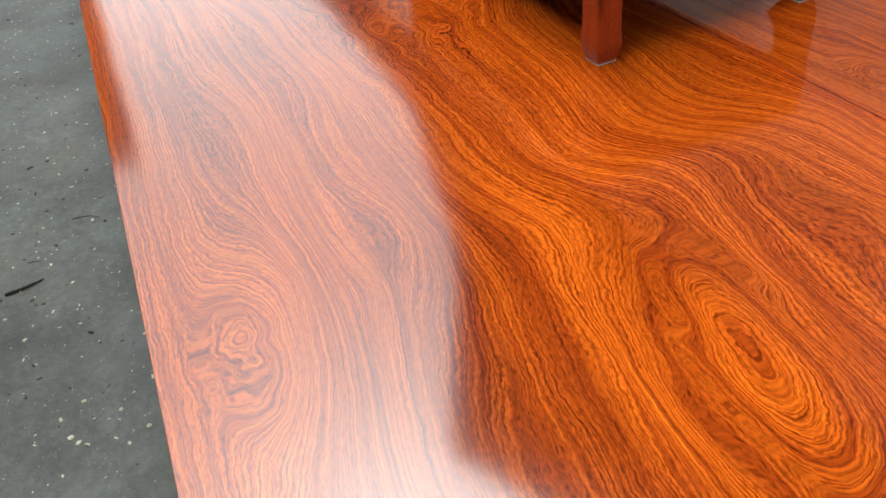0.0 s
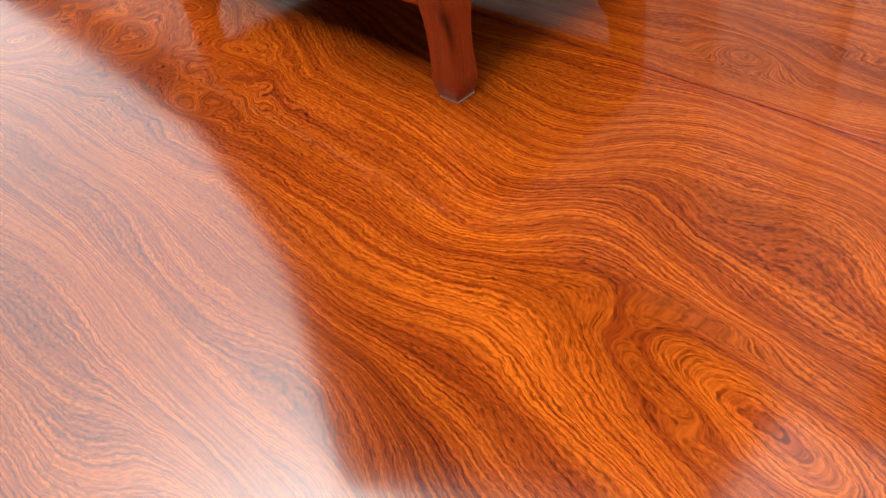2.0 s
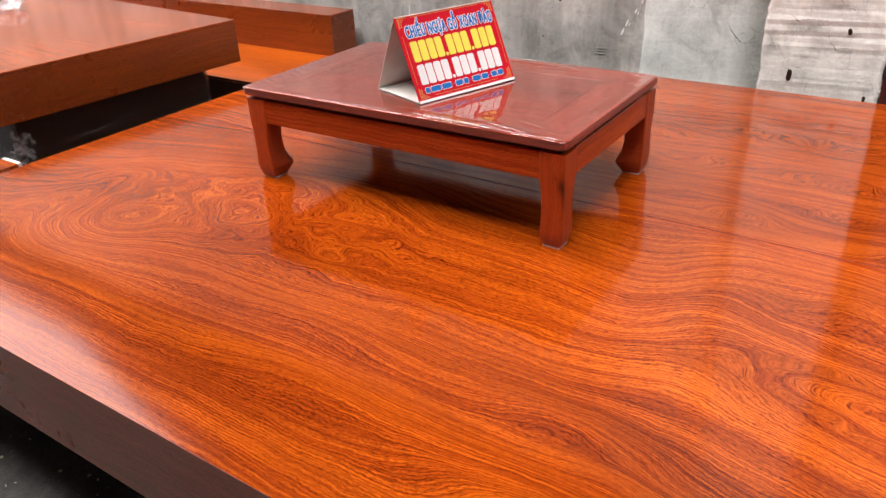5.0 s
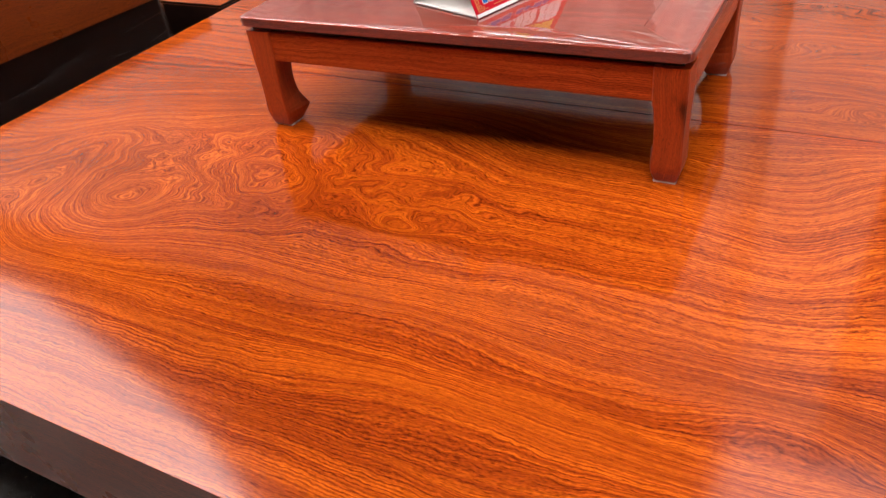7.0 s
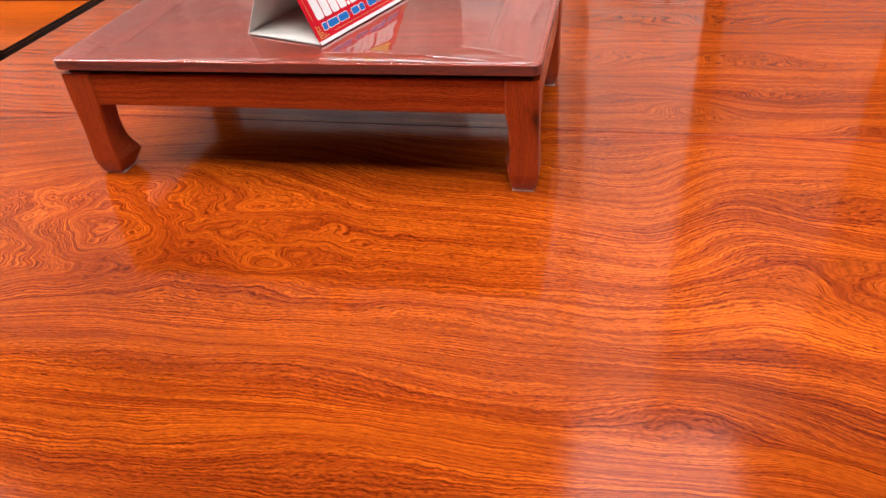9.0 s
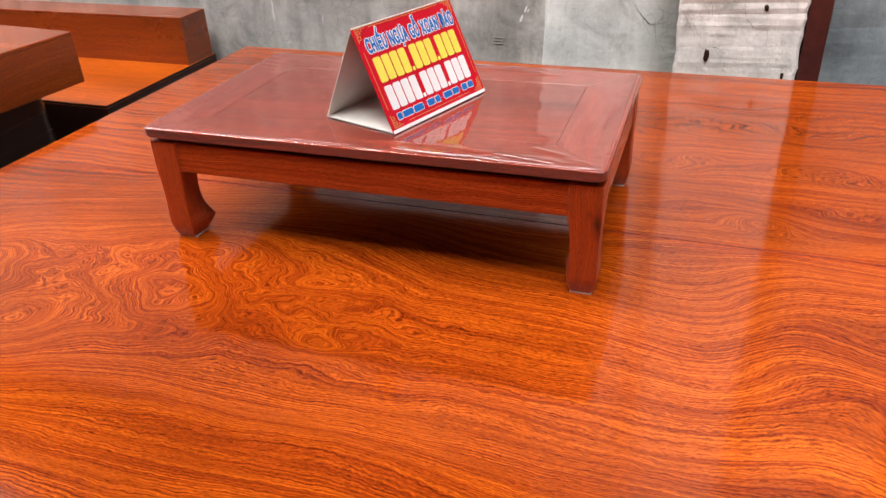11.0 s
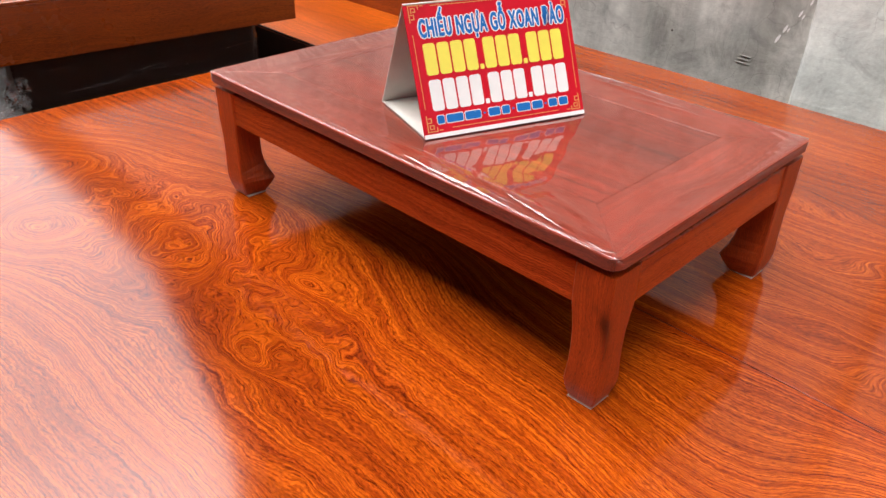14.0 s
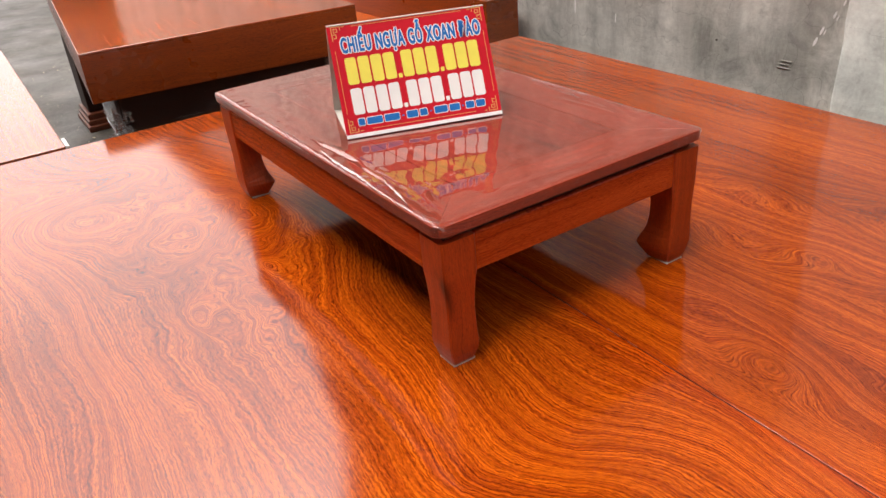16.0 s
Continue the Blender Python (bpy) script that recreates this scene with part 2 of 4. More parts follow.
NEAR_FLOW_WEST = [
    (-0.558, 0.141, 0.410, 0.229, 0.277),
    (-0.916, -0.061, 0.309, 0.173, 0.250),
    (-1.245, -0.287, 0.142, 0.238, 0.209),
    (-1.027, -0.407, 0.171, 0.133, -0.132),
    (-0.778, -0.209, 0.153, 0.090, 0.108),
    (-0.474, -0.197, 0.190, 0.236, 0.072),
    (-0.377, -0.496, 0.357, 0.058, 0.056),
    (-0.416, -0.286, 0.068, 0.031, -0.051),
    (-0.435, -0.469, 0.150, 0.075, -0.034),
    (-0.502, -0.114, 0.046, 0.023, -0.030),
]
FAR_SWIRLS = [
    (0.31, 0.375, 0.090, 0.045, 0.075),
    (0.17, 0.440, 0.110, 0.050, 0.050),
    (0.56, 0.420, 0.150, 0.050, -0.045),
    (0.43, 0.690, 0.160, 0.045, 0.080),
    (0.16, 0.700, 0.060, 0.035, 0.045),
    (0.42, 0.900, 0.140, 0.050, -0.055),
    (0.17, 0.970, 0.140, 0.050, 0.060),
    (0.66, 0.310, 0.120, 0.040, 0.045),
    (0.05, 0.600, 0.120, 0.060, -0.060),
    (-0.10, 0.880, 0.150, 0.060, 0.065),
    (0.55, 1.100, 0.200, 0.060, 0.055),
    (-0.70, 1.050, 0.200, 0.070, 0.070),
    (-1.20, 0.700, 0.180, 0.060, 0.060),
]
LIGHT, MID, DEEP = (0.425, 0.075, 0.0046), (0.325, 0.0485, 0.0038), (0.25, 0.0335, 0.0032)
NEAR_STAIN = [
    (0.70, -0.405, 0.10, 0.022, -0.9),
    (0.40, -0.369, 0.15, 0.012, 0.65), (0.53, -0.347, 0.10, 0.009, 0.45), (0.79, -0.370, 0.11, 0.011, -0.80), (0.45, -0.428, 0.18, 0.032, -0.60),
    (0.55, -0.512, 0.32, 0.022, 0.50), (0.55, -0.473, 0.22, 0.010, -0.90),
    (0.23, -0.300, 0.13, 0.023, -0.80), (0.60, -0.227, 0.30, 0.021, -0.60), (0.50, -0.234, 0.15, 0.008, 0.60), (-0.47, -0.669, 0.12, 0.015, -0.60), (-0.45, -0.433, 0.30, 0.009, 0.30),
]
BOARD_NEAR = grain_wood("swirled_board_wood", NEAR_FLOW_EAST + NEAR_FLOW_MIDDLE + NEAR_FLOW_WEST, LIGHT, MID, DEEP, 0.11, swing=0.008, line=0.84, burl=[(-0.82, -0.19, 0.28, 0.17, 0.12), (-0.42, -0.20, 0.20, 0.14, 0.07), (-1.25, -0.30, 0.28, 0.24, 0.09), (0.40, -0.76, 0.10, 0.06, 0.05)], stain=NEAR_STAIN, lining=(0.250, 0.020))
BOARD_FAR = grain_wood("plain_board_wood", FAR_SWIRLS, LIGHT, MID, DEEP, 0.085, line=0.5, swing=0.022, burl=[(0.25, 0.95, 0.35, 0.22, 0.05), (-0.5, 0.8, 0.3, 0.25, 0.06), (0.45, 0.50, 0.30, 0.15, 0.035)], stain=[(0.30, 0.30, 0.15, 0.03, 0.5), (0.50, 0.62, 0.20, 0.02, 0.6), (0.40, 0.40, 0.20, 0.02, -0.6), (0.30, 0.84, 0.30, 0.02, 0.5), (0.05, 0.72, 0.30, 0.03, -0.5)], lining=(0.250, 0.014))
# Sides share the tops' stain; these tones stand in for the light on them.
SIDE_WOOD = grain_wood("side_wood_painted_light", [], (0.44, 0.098, 0.040), (0.39, 0.085, 0.034), (0.33, 0.069, 0.027), 0.28, 1.2, along="xz", line=0.5)
SIDE_WOOD_Y = grain_wood("side_wood_painted_shade_across", [], (0.30, 0.060, 0.008), (0.275, 0.053, 0.0075), (0.24, 0.044, 0.007), 0.28, 0.8, along="yz", line=0.15)
SIDE_RED_X = grain_wood("side_wood_painted_shade_red", [], (0.29, 0.057, 0.008), (0.265, 0.051, 0.0075), (0.23, 0.042, 0.007), 0.28, 0.8, along="xz", line=0.15)
OTHER_TOP = grain_wood("neighbour_board_wood", [(-2.6, 0.3, 0.2, 0.08, 0.07), (-3.2, 0.5, 0.3, 0.1, 0.08)], (0.40, 0.078, 0.007), (0.34, 0.060, 0.006), (0.27, 0.043, 0.005), 0.13, line=0.5)
LOW_TOP = grain_wood("low_board_wood", [], (0.62, 0.125, 0.006), (0.54, 0.10, 0.005), (0.4, 0.065, 0.004), 0.3, line=0.5, shift=(0, 0.7))
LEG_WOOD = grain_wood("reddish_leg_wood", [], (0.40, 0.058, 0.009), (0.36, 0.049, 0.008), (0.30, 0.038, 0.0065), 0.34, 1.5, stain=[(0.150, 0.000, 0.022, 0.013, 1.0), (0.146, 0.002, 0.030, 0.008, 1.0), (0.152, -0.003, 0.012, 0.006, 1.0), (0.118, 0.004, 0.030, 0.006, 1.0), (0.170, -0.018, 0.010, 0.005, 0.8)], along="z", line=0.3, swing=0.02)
RAIL_X = grain_wood("reddish_rail_wood", [(-0.2, 0.62, 0.15, 0.03, 0.03)], (0.40, 0.056, 0.009), (0.34, 0.044, 0.008), (0.26, 0.030, 0.006), 0.24, 1.6, along="xz", line=0.65, swing=0.02)
RAIL_Y = grain_wood("reddish_end_rail_wood", [], (0.42, 0.062, 0.010), (0.36, 0.048, 0.008), (0.27, 0.032, 0.006), 0.24, 1.6, along="yz", line=0.25, swing=0.02)
TOP_X = grain_wood("tabletop_wood", [], (0.42, 0.066, 0.030), (0.35, 0.052, 0.025), (0.27, 0.038, 0.019), 0.3, 1.3, along="xzt", line=0.4, shift=(0, 0.3))
PANEL = grain_wood("table_panel_wood", [], (0.38, 0.056, 0.025), (0.30, 0.042, 0.020), (0.19, 0.026, 0.013), 0.3, 1.0, along="x", line=0.7, shift=(0, 0.3), stain=[(-0.10, 0.60, 0.05, 0.02, 0.9)])
TOP_Y = grain_wood("tabletop_wood_across", [], (0.42, 0.066, 0.030), (0.35, 0.052, 0.025), (0.27, 0.038, 0.019), 0.3, 1.3, along="yzt", line=0.12, shift=(0.2, 0.1))


def cement(name, base, blotch, rough=0.85, pits=0.28, streak=0.5, dark_patches=()):
    m, nt, b = material(name, rough)
    n = Nodes(nt)
    p = n.place()
    s = n.split(p)
    big = n.noise(p, 2.2, 5.0, 0.62)
    drip = n.noise(n.vec(n.math("MULTIPLY", s[0], 9.0), s[1], n.math("MULTIPLY", s[2], 0.9)), 1.0, 4.0, 0.6)
    fine = n.noise(p, 70.0, 4.0, 0.7)
    patch = n.noise(p, 6.5, 6.0, 0.72, distortion=0.6)
    trowel = n.noise(n.vec(n.math("MULTIPLY", s[0], 5.0), s[1], n.math("MULTIPLY", s[2], 38.0)), 1.0, 4.0, 0.65)
    col = n.mix(n.ramp(big, (0.40, 0.0), (0.60, 1.0)), base, blotch)
    col = n.mix(0.8, col, n.ramp(patch, (0.32, 0.62), (0.48, 0.98), (0.66, 1.18)), "MULTIPLY")
    col = n.mix(0.3, col, n.ramp(trowel, (0.3, 0.78), (0.55, 1.0), (0.7, 1.12)), "MULTIPLY")
    for cx, cz, w, h, deep in dark_patches:
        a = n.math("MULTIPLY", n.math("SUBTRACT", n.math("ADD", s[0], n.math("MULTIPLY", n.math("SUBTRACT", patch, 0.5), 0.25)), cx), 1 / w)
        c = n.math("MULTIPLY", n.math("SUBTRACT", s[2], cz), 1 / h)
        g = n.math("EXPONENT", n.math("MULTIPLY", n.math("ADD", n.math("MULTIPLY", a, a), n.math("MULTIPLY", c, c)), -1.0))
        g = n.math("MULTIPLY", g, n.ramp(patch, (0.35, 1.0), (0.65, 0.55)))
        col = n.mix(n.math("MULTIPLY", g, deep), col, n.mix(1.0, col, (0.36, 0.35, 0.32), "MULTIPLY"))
    col = n.mix(streak, col, n.mix(1.0, col, n.ramp(drip, (0.32, (0.6, 0.61, 0.6)), (0.58, (1.1, 1.1, 1.09))), "MULTIPLY"))
    col = n.mix(0.3, col, n.ramp(fine, (0.3, 0.72), (0.7, 1.2)), "MULTIPLY")
    vor = n.put("ShaderNodeTexVoronoi", ("Vector", n.put("ShaderNodeVectorMath", (0, p), (1, n.put("ShaderNodeTexNoise", ("Vector", p), ("Scale", 3.0), ("Detail", 3.0), out=1)), operation="ADD")), ("Scale", 2.6), feature="DISTANCE_TO_EDGE")
    crack = n.ramp(vor, (0.0, 0.35), (0.006, 1.0))
    col = n.mix(0.45, col, crack, "MULTIPLY")
    link(nt, col, b.inputs["Base Color"])
    h = n.math("ADD", n.math("MULTIPLY", fine, 0.4), n.math("MULTIPLY", n.noise(p, 14.0, 5.0, 0.65), 1.0))
    link(nt, n.bump(h, pits, 0.012), b.inputs["Normal"])
    return m


WALL_GREY = cement("grey_cement", (0.72, 0.72, 0.675), (0.52, 0.53, 0.50), streak=0.6, dark_patches=[(-0.58, 0.9, 0.10, 0.9, 0.8), (-1.0, 0.50, 0.12, 0.14, 0.8), (-1.35, 0.62, 0.10, 0.2, 0.6), (-0.78, 0.42, 0.2, 0.10, 0.6)])
# Two tall darker bands stand beside the column.
WALL_PALE = cement("pale_cement", (0.88, 0.92, 0.88), (0.74, 0.80, 0.77), streak=0.45, dark_patches=[(-0.03, 0.9, 0.065, 2.0, 1.0), (0.03, 0.9, 0.05, 2.0, 0.9), (-0.25, 0.43, 0.15, 0.08, 0.35)])
WALL_STUCCO = cement("rough_pale_stucco", (0.93, 0.92, 0.87), (0.82, 0.82, 0.77), pits=0.4, streak=0.3, dark_patches=[(0.13, 0.62, 0.03, 0.02, 0.9), (0.24, 0.70, 0.05, 0.008, 0.9), (0.16, 0.52, 0.03, 0.006, 0.9), (0.05, 0.56, 0.02, 0.05, 0.8), (0.31, 0.55, 0.05, 0.006, 0.8), (0.2, 0.42, 0.2, 0.05, 0.5)])
WALL_BLUE = cement("blue_grey_cement", (0.33, 0.39, 0.41), (0.22, 0.27, 0.29), streak=0.6)
m, nt, b = material("concrete_floor", 0.62)
n = Nodes(nt)
p = n.place()
col = n.mix(n.ramp(n.noise(p, 1.6, 5.0, 0.6), (0.35, 0.0), (0.65, 1.0)), (0.050, 0.049, 0.042), (0.108, 0.106, 0.094))
col = n.mix(0.8, col, n.ramp(n.noise(p, 7.0, 6.0, 0.72, distortion=0.5), (0.34, 0.62), (0.5, 1.0), (0.66, 1.42)), "MULTIPLY")
col = n.mix(n.ramp(n.noise(p, 2.3, 4.0, 0.6), (0.5, 0.0), (0.68, 0.35)), col, (0.10, 0.075, 0.05))
col = n.mix(0.6, col, n.ramp(n.noise(p, 38.0, 6.0, 0.75), (0.3, 0.36), (0.7, 1.5)), "MULTIPLY")
col = n.mix(n.ramp(n.noise(p, 170.0, 2.0, 0.5), (0.66, 0.0), (0.74, 0.6)), col, (0.34, 0.32, 0.27))
link(nt, col, b.inputs["Base Color"])
link(nt, n.ramp(n.noise(p, 3.0, 4.0), (0.3, 0.42), (0.7, 0.75)), b.inputs["Roughness"])
link(nt, n.bump(n.noise(p, 60.0, 4.0, 0.6), 0.3, 0.004), b.inputs["Normal"])
FLOOR = m


def plain(name, c, rough=0.5, metal=0.0, vary=0.25, grain=30.0, spec=0.5):
    m, nt, b = material(name, rough, metal)
    n = Nodes(nt)
    lo, hi = tuple(v * (1 - vary) for v in c), tuple(min(1, v * (1 + vary)) for v in c)
    link(nt, n.ramp(n.noise(n.place(), grain, 4.0, 0.6), (0.3, lo), (0.7, hi)), b.inputs["Base Color"])
    b.inputs["Specular IOR Level"].default_value = spec
    return m


STEEL = plain("maroon_painted_steel", (0.075, 0.016, 0.012), 0.45, 0.0, 0.35, 18)
ROOF = plain("dark_roof_sheet", (0.05, 0.045, 0.04), 0.7)
# Dark base wood, also used where a part's shade is put into its colour.
UNDER = plain("dark_base_and_shade_wood", (0.028, 0.009, 0.005), 0.5, spec=0.3)
SEAM = plain("dark_seam", (0.02, 0.004, 0.002), 0.9, spec=0.0)
FOOT_WOOD = plain("stained_foot_wood", (0.14, 0.035, 0.015), 0.35, 0, 0.3, 12)
FELT = plain("white_felt", (0.66, 0.63, 0.56), 0.9)
CARD = plain("grey_white_card", (0.62, 0.63, 0.58), 0.7, 0, 0.06, 20)
PRINT_RED = plain("red_print", (0.60, 0.006, 0.020), 0.4, 0, 0.06, 40, spec=0.2)
PRINT_BLUE = plain("blue_print", (0.010, 0.15, 0.48), 0.4, 0, 0.05, 40, spec=0.2)
PRINT_WHITE = plain("white_print", (0.85, 0.85, 0.84), 0.4, 0, 0.03, 40)
PRINT_YELLOW = plain("yellow_print", (0.86, 0.76, 0.10), 0.4, 0, 0.04, 40)
PRINT_GOLD = plain("gold_print", (0.72, 0.36, 0.10), 0.4, 0, 0.08, 40)
CHIP = plain("pale_wood_chip", (0.55, 0.48, 0.36), 0.8, 0, 0.3, 60)
BARK = plain("dark_twig", (0.035, 0.028, 0.02), 0.85, 0, 0.4, 80)
WHITE_SHEET = plain("white_sheet", (0.8, 0.8, 0.78), 0.5, 0, 0.05, 10)


def film(name, milk, gloss, rough, bump, scale=14.0, haze=(0.75, 0.72, 0.72)):
    """Thin clear plastic: mostly see-through, a little milky, shiny."""
    m = bpy.data.materials.new(name)
    m.use_nodes = True
    nt = m.node_tree
    nt.nodes.remove(nt.nodes["Principled BSDF"])
    n = Nodes(nt)
    nrm = n.bump(n.noise(n.place(), scale, 4.0, 0.6), bump, 0.01)
    clear = nt.nodes.new("ShaderNodeBsdfTransparent").outputs[0]
    white = n.put("ShaderNodeBsdfDiffuse", ("Color", (*haze, 1)))
    shine = n.put("ShaderNodeBsdfGlossy", ("Color", (1, 1, 1, 1)), ("Roughness", rough), ("Normal", nrm))
    a = n.put("ShaderNodeMixShader", (0, milk), (1, clear), (2, white))
    fr = n.put("ShaderNodeFresnel", ("IOR", 1.5), ("Normal", nrm))
    k = n.math("MULTIPLY", fr, gloss)
    link(nt, n.put("ShaderNodeMixShader", (0, k), (1, a), (2, shine)), nt.nodes["Material Output"].inputs[0])
    return m


FILM = film("clear_wrap", 0.022, 1.7, 0.03, 0.03, 9.0, (0.85, 0.62, 0.57))
FAINT = film("faint_glint_wrap", 0.14, 1.5, 0.14, 0.4, 40.0)
# Milky film that paints sky highlights along the table's creases.
CREASE_GLINT = film("glint_white_wrap", 0.35, 2.2, 0.12, 0.4, 40.0)
SCRAP = film("crumpled_wrap", 0.10, 2.2, 0.08, 0.9, 40.0)
FILM_RIM = film("clear_wrap_rim", 0.03, 0.35, 0.08, 0.2, 30.0, (0.8, 0.6, 0.55))
DARK_WRAP = film("stretched_wrap", 0.006, 0.7, 0.10, 0.7, 25.0)


# ---- the setting ----
setting("ground", boxed((-40, -40, -0.3), (40, 40, 0)), FLOOR, "grey worn concrete yard floor with grit", "floor")
NORTH = setting("wall_north", boxed((-12, 1.765, -0.05), (9, 2.0, 2.93)), WALL_GREY, "stained grey cement rendered wall behind the platform", "wall")


def ragged(bm, x0, x1, y0, y1, z0, z1, wobble, seed, rows=60):
    """A rendered patch of wall with uneven upright edges."""
    rng = random.Random(seed)
    left, right = 0.0, 0.0
    rings = []
    for i in range(rows + 1):
        z = z0 + (z1 - z0) * i / rows
        left = 0.6 * left + rng.uniform(-wobble, wobble)
        right = 0.6 * right + rng.uniform(-wobble, wobble)
        dy = rng.uniform(-0.002, 0.002)
        rings.append([bm.verts.new(c) for c in ((x0 + left, y1, z), (x0 + left, y0 + 0.008, z), (x0 + left + 0.010, y0 + dy, z), (x1 + right - 0.010, y0 - dy, z), (x1 + right, y0 + 0.008, z), (x1 + right, y1, z))])
    for a, b in zip(rings, rings[1:]):
        for i in range(5):
            bm.faces.new((a[i], a[i + 1], b[i + 1], b[i]))
        bm.faces.new((a[5], a[0], b[0], b[5]))
    bm.faces.new(rings[0][::-1])
    bm.faces.new(rings[-1])
    return bm


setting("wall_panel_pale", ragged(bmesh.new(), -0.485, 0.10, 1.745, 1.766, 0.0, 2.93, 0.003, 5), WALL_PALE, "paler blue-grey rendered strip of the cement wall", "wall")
setting("wall_column", ragged(bmesh.new(), 0.022, 0.43, 1.61, 1.768, 0.0, 2.93, 0.0042, 8, 160), WALL_STUCCO, "rough pale stucco column standing out of the wall", "column")
setting("wall_panel_blue", ragged(bmesh.new(), 0.50, 1.07, 1.70, 1.768, 0.0, 2.93, 0.002, 3), WALL_BLUE, "dark blue-grey rendered part of the wall", "wall")

bm = bmesh.new()
for i in range(48):
    x = 1.072 + 0.066 * i
    prism(bm, [(x, 1.69), (x + 0.050, 1.69), (x + 0.056, 1.70), (x + 0.066, 1.70), (x + 0.066, 1.766), (x, 1.766)], 0.115, 2.93)
setting("door_sheet", bm, STEEL, "maroon ribbed sheet metal door in the wall", "door")
setting("door_kerb", boxed((1.072, 1.66, 0), (4.3, 1.768, 0.113), 0.006, 2), WALL_PALE, "pale cement kerb under the metal door", "kerb")
setting("wall_panel_end", boxed((4.3, 1.70, 0.0), (9.0, 1.766, 2.93)), WALL_BLUE, "blue-grey cement wall", "wall")
post = thing("steel_post", "maroon painted steel post against the wall column", "post", (0.465, 1.645, 0))
part("web", boxed((-0.004, -0.030, 0), (0.004, 0.030, 2.93)), STEEL, post)
for y in (-0.036, 0.030):
    part("flange", boxed((-0.034, y, 0), (0.034, y + 0.006, 2.93), 0.001, 1), STEEL, post)
for x, z, w, h, yf in ((0.129, 0.452, 0.010, 0.024, 1.607), (0.383, 0.395, 0.006, 0.012, 1.607), (0.30, 0.62, 0.008, 0.012, 1.607)):
    bm = bmesh.new()
    bmesh.ops.create_icosphere(bm, subdivisions=2, radius=1.0)
    rng = random.Random(int(x * 1000))
    for v in bm.verts:
        k = rng.uniform(0.7, 1.15)
        v.co = Vector((x + v.co.x * w * k, yf + v.co.y * 0.004, z + v.co.z * h * k))
    solo("wall_hole", bm, UNDER, "dark broken hole in the rough stucco column", "hole", "holes in the column", "structure")
bm = bmesh.new()
for i in range(3):
    box(bm, (-0.70 + 0.006 * i, 1.7615, 0.408 + 0.012 * i), (-0.648 - 0.009 * (i % 2), 1.767, 0.4115 + 0.012 * i), 0.001, 1)
solo("render_patch", bm, WALL_GREY, "small ridged scrape mark in grey cement render", "scrape", kind="structure")



def splash(bm, x, z, w, h, lean, yf):
    """A thin streak of paint on the wall."""
    k = 10
    ring = []
    for i in range(k):
        a = 2 * math.pi * i / k
        u, v = math.cos(a) * w, math.sin(a) * h
        ring.append((x + u + v * lean, z + v))
    a = [bm.verts.new((px, yf, pz)) for px, pz in ring]
    b = [bm.verts.new((px, yf - 0.0012, pz)) for px, pz in ring]
    bm.faces.new(b)
    for i in range(k):
        bm.faces.new((a[i], a[(i + 1) % k], b[(i + 1) % k], b[i]))


for i, (x, z, w, h, lean) in enumerate(((-0.525, 0.600, 0.0035, 0.011, 0.35), (-0.515, 0.592, 0.0025, 0.008, 0.35), (-0.560, 0.548, 0.0045, 0.014, 0.35), (-0.550, 0.545, 0.0025, 0.008, 0.35), (-0.577, 0.512, 0.0050, 0.015, 0.35),
                                        (-1.68, 0.66, 0.0035, 0.060, 0.02), (-1.69, 0.50, 0.0040, 0.045, 0.02), (-1.72, 0.60, 0.0020, 0.030, 0.02), (-1.45, 0.47, 0.0015, 0.020, 0.05), (-0.50, 0.640, 0.0030, 0.010, 0.3))):
    bm = bmesh.new()
    splash(bm, x, z, w, h, lean, 1.7646)
    solo("paint_splash", bm, PRINT_WHITE, "thin white paint splash on the grey cement wall", "splash", "paint splashes on the wall", "structure")
for x, z, w in ((-1.10, 0.66, 0.008), (-0.87, 0.62, 0.007), (-1.30, 0.56, 0.005), (-0.95, 0.46, 0.005)):
    bm = bmesh.new()
    splash(bm, x, z, w, 0.6 * w, 0.2, 1.7646)
    solo("wall_pit", bm, UNDER, "small dark pit in the grey cement wall", "pit", "pits in the wall", "structure")

def crack(line, yf, width, seed):
    """A jagged hairline crack: a thin dark ribbon lying on the render."""
    rng = random.Random(seed)
    bm = bmesh.new()
    pts = []
    for (ax, az), (bx, bz) in zip(line, line[1:]):
        k = max(3, int(math.dist((ax, az), (bx, bz)) / 0.008))
        pts += [(ax + (bx - ax) * i / k + rng.uniform(-0.0025, 0.0025), az + (bz - az) * i / k + rng.uniform(-0.0025, 0.0025)) for i in range(k)]
    pts.append(line[-1])
    prev = None
    for i, (x, z) in enumerate(pts):
        hw = 0.21 * width * rng.uniform(0.4, 1.2) * (0.35 + math.sin(math.pi * (0.05 + 0.9 * i / (len(pts) - 1))))
        row = [bm.verts.new((x - hw, yf, z - hw)), bm.verts.new((x, yf - 0.0006, z)), bm.verts.new((x + hw, yf, z + hw))]
        if prev:
            bm.faces.new((prev[0], row[0], row[1], prev[1]))
            bm.faces.new((prev[1], row[1], row[2], prev[2]))
        prev = row
    return bm


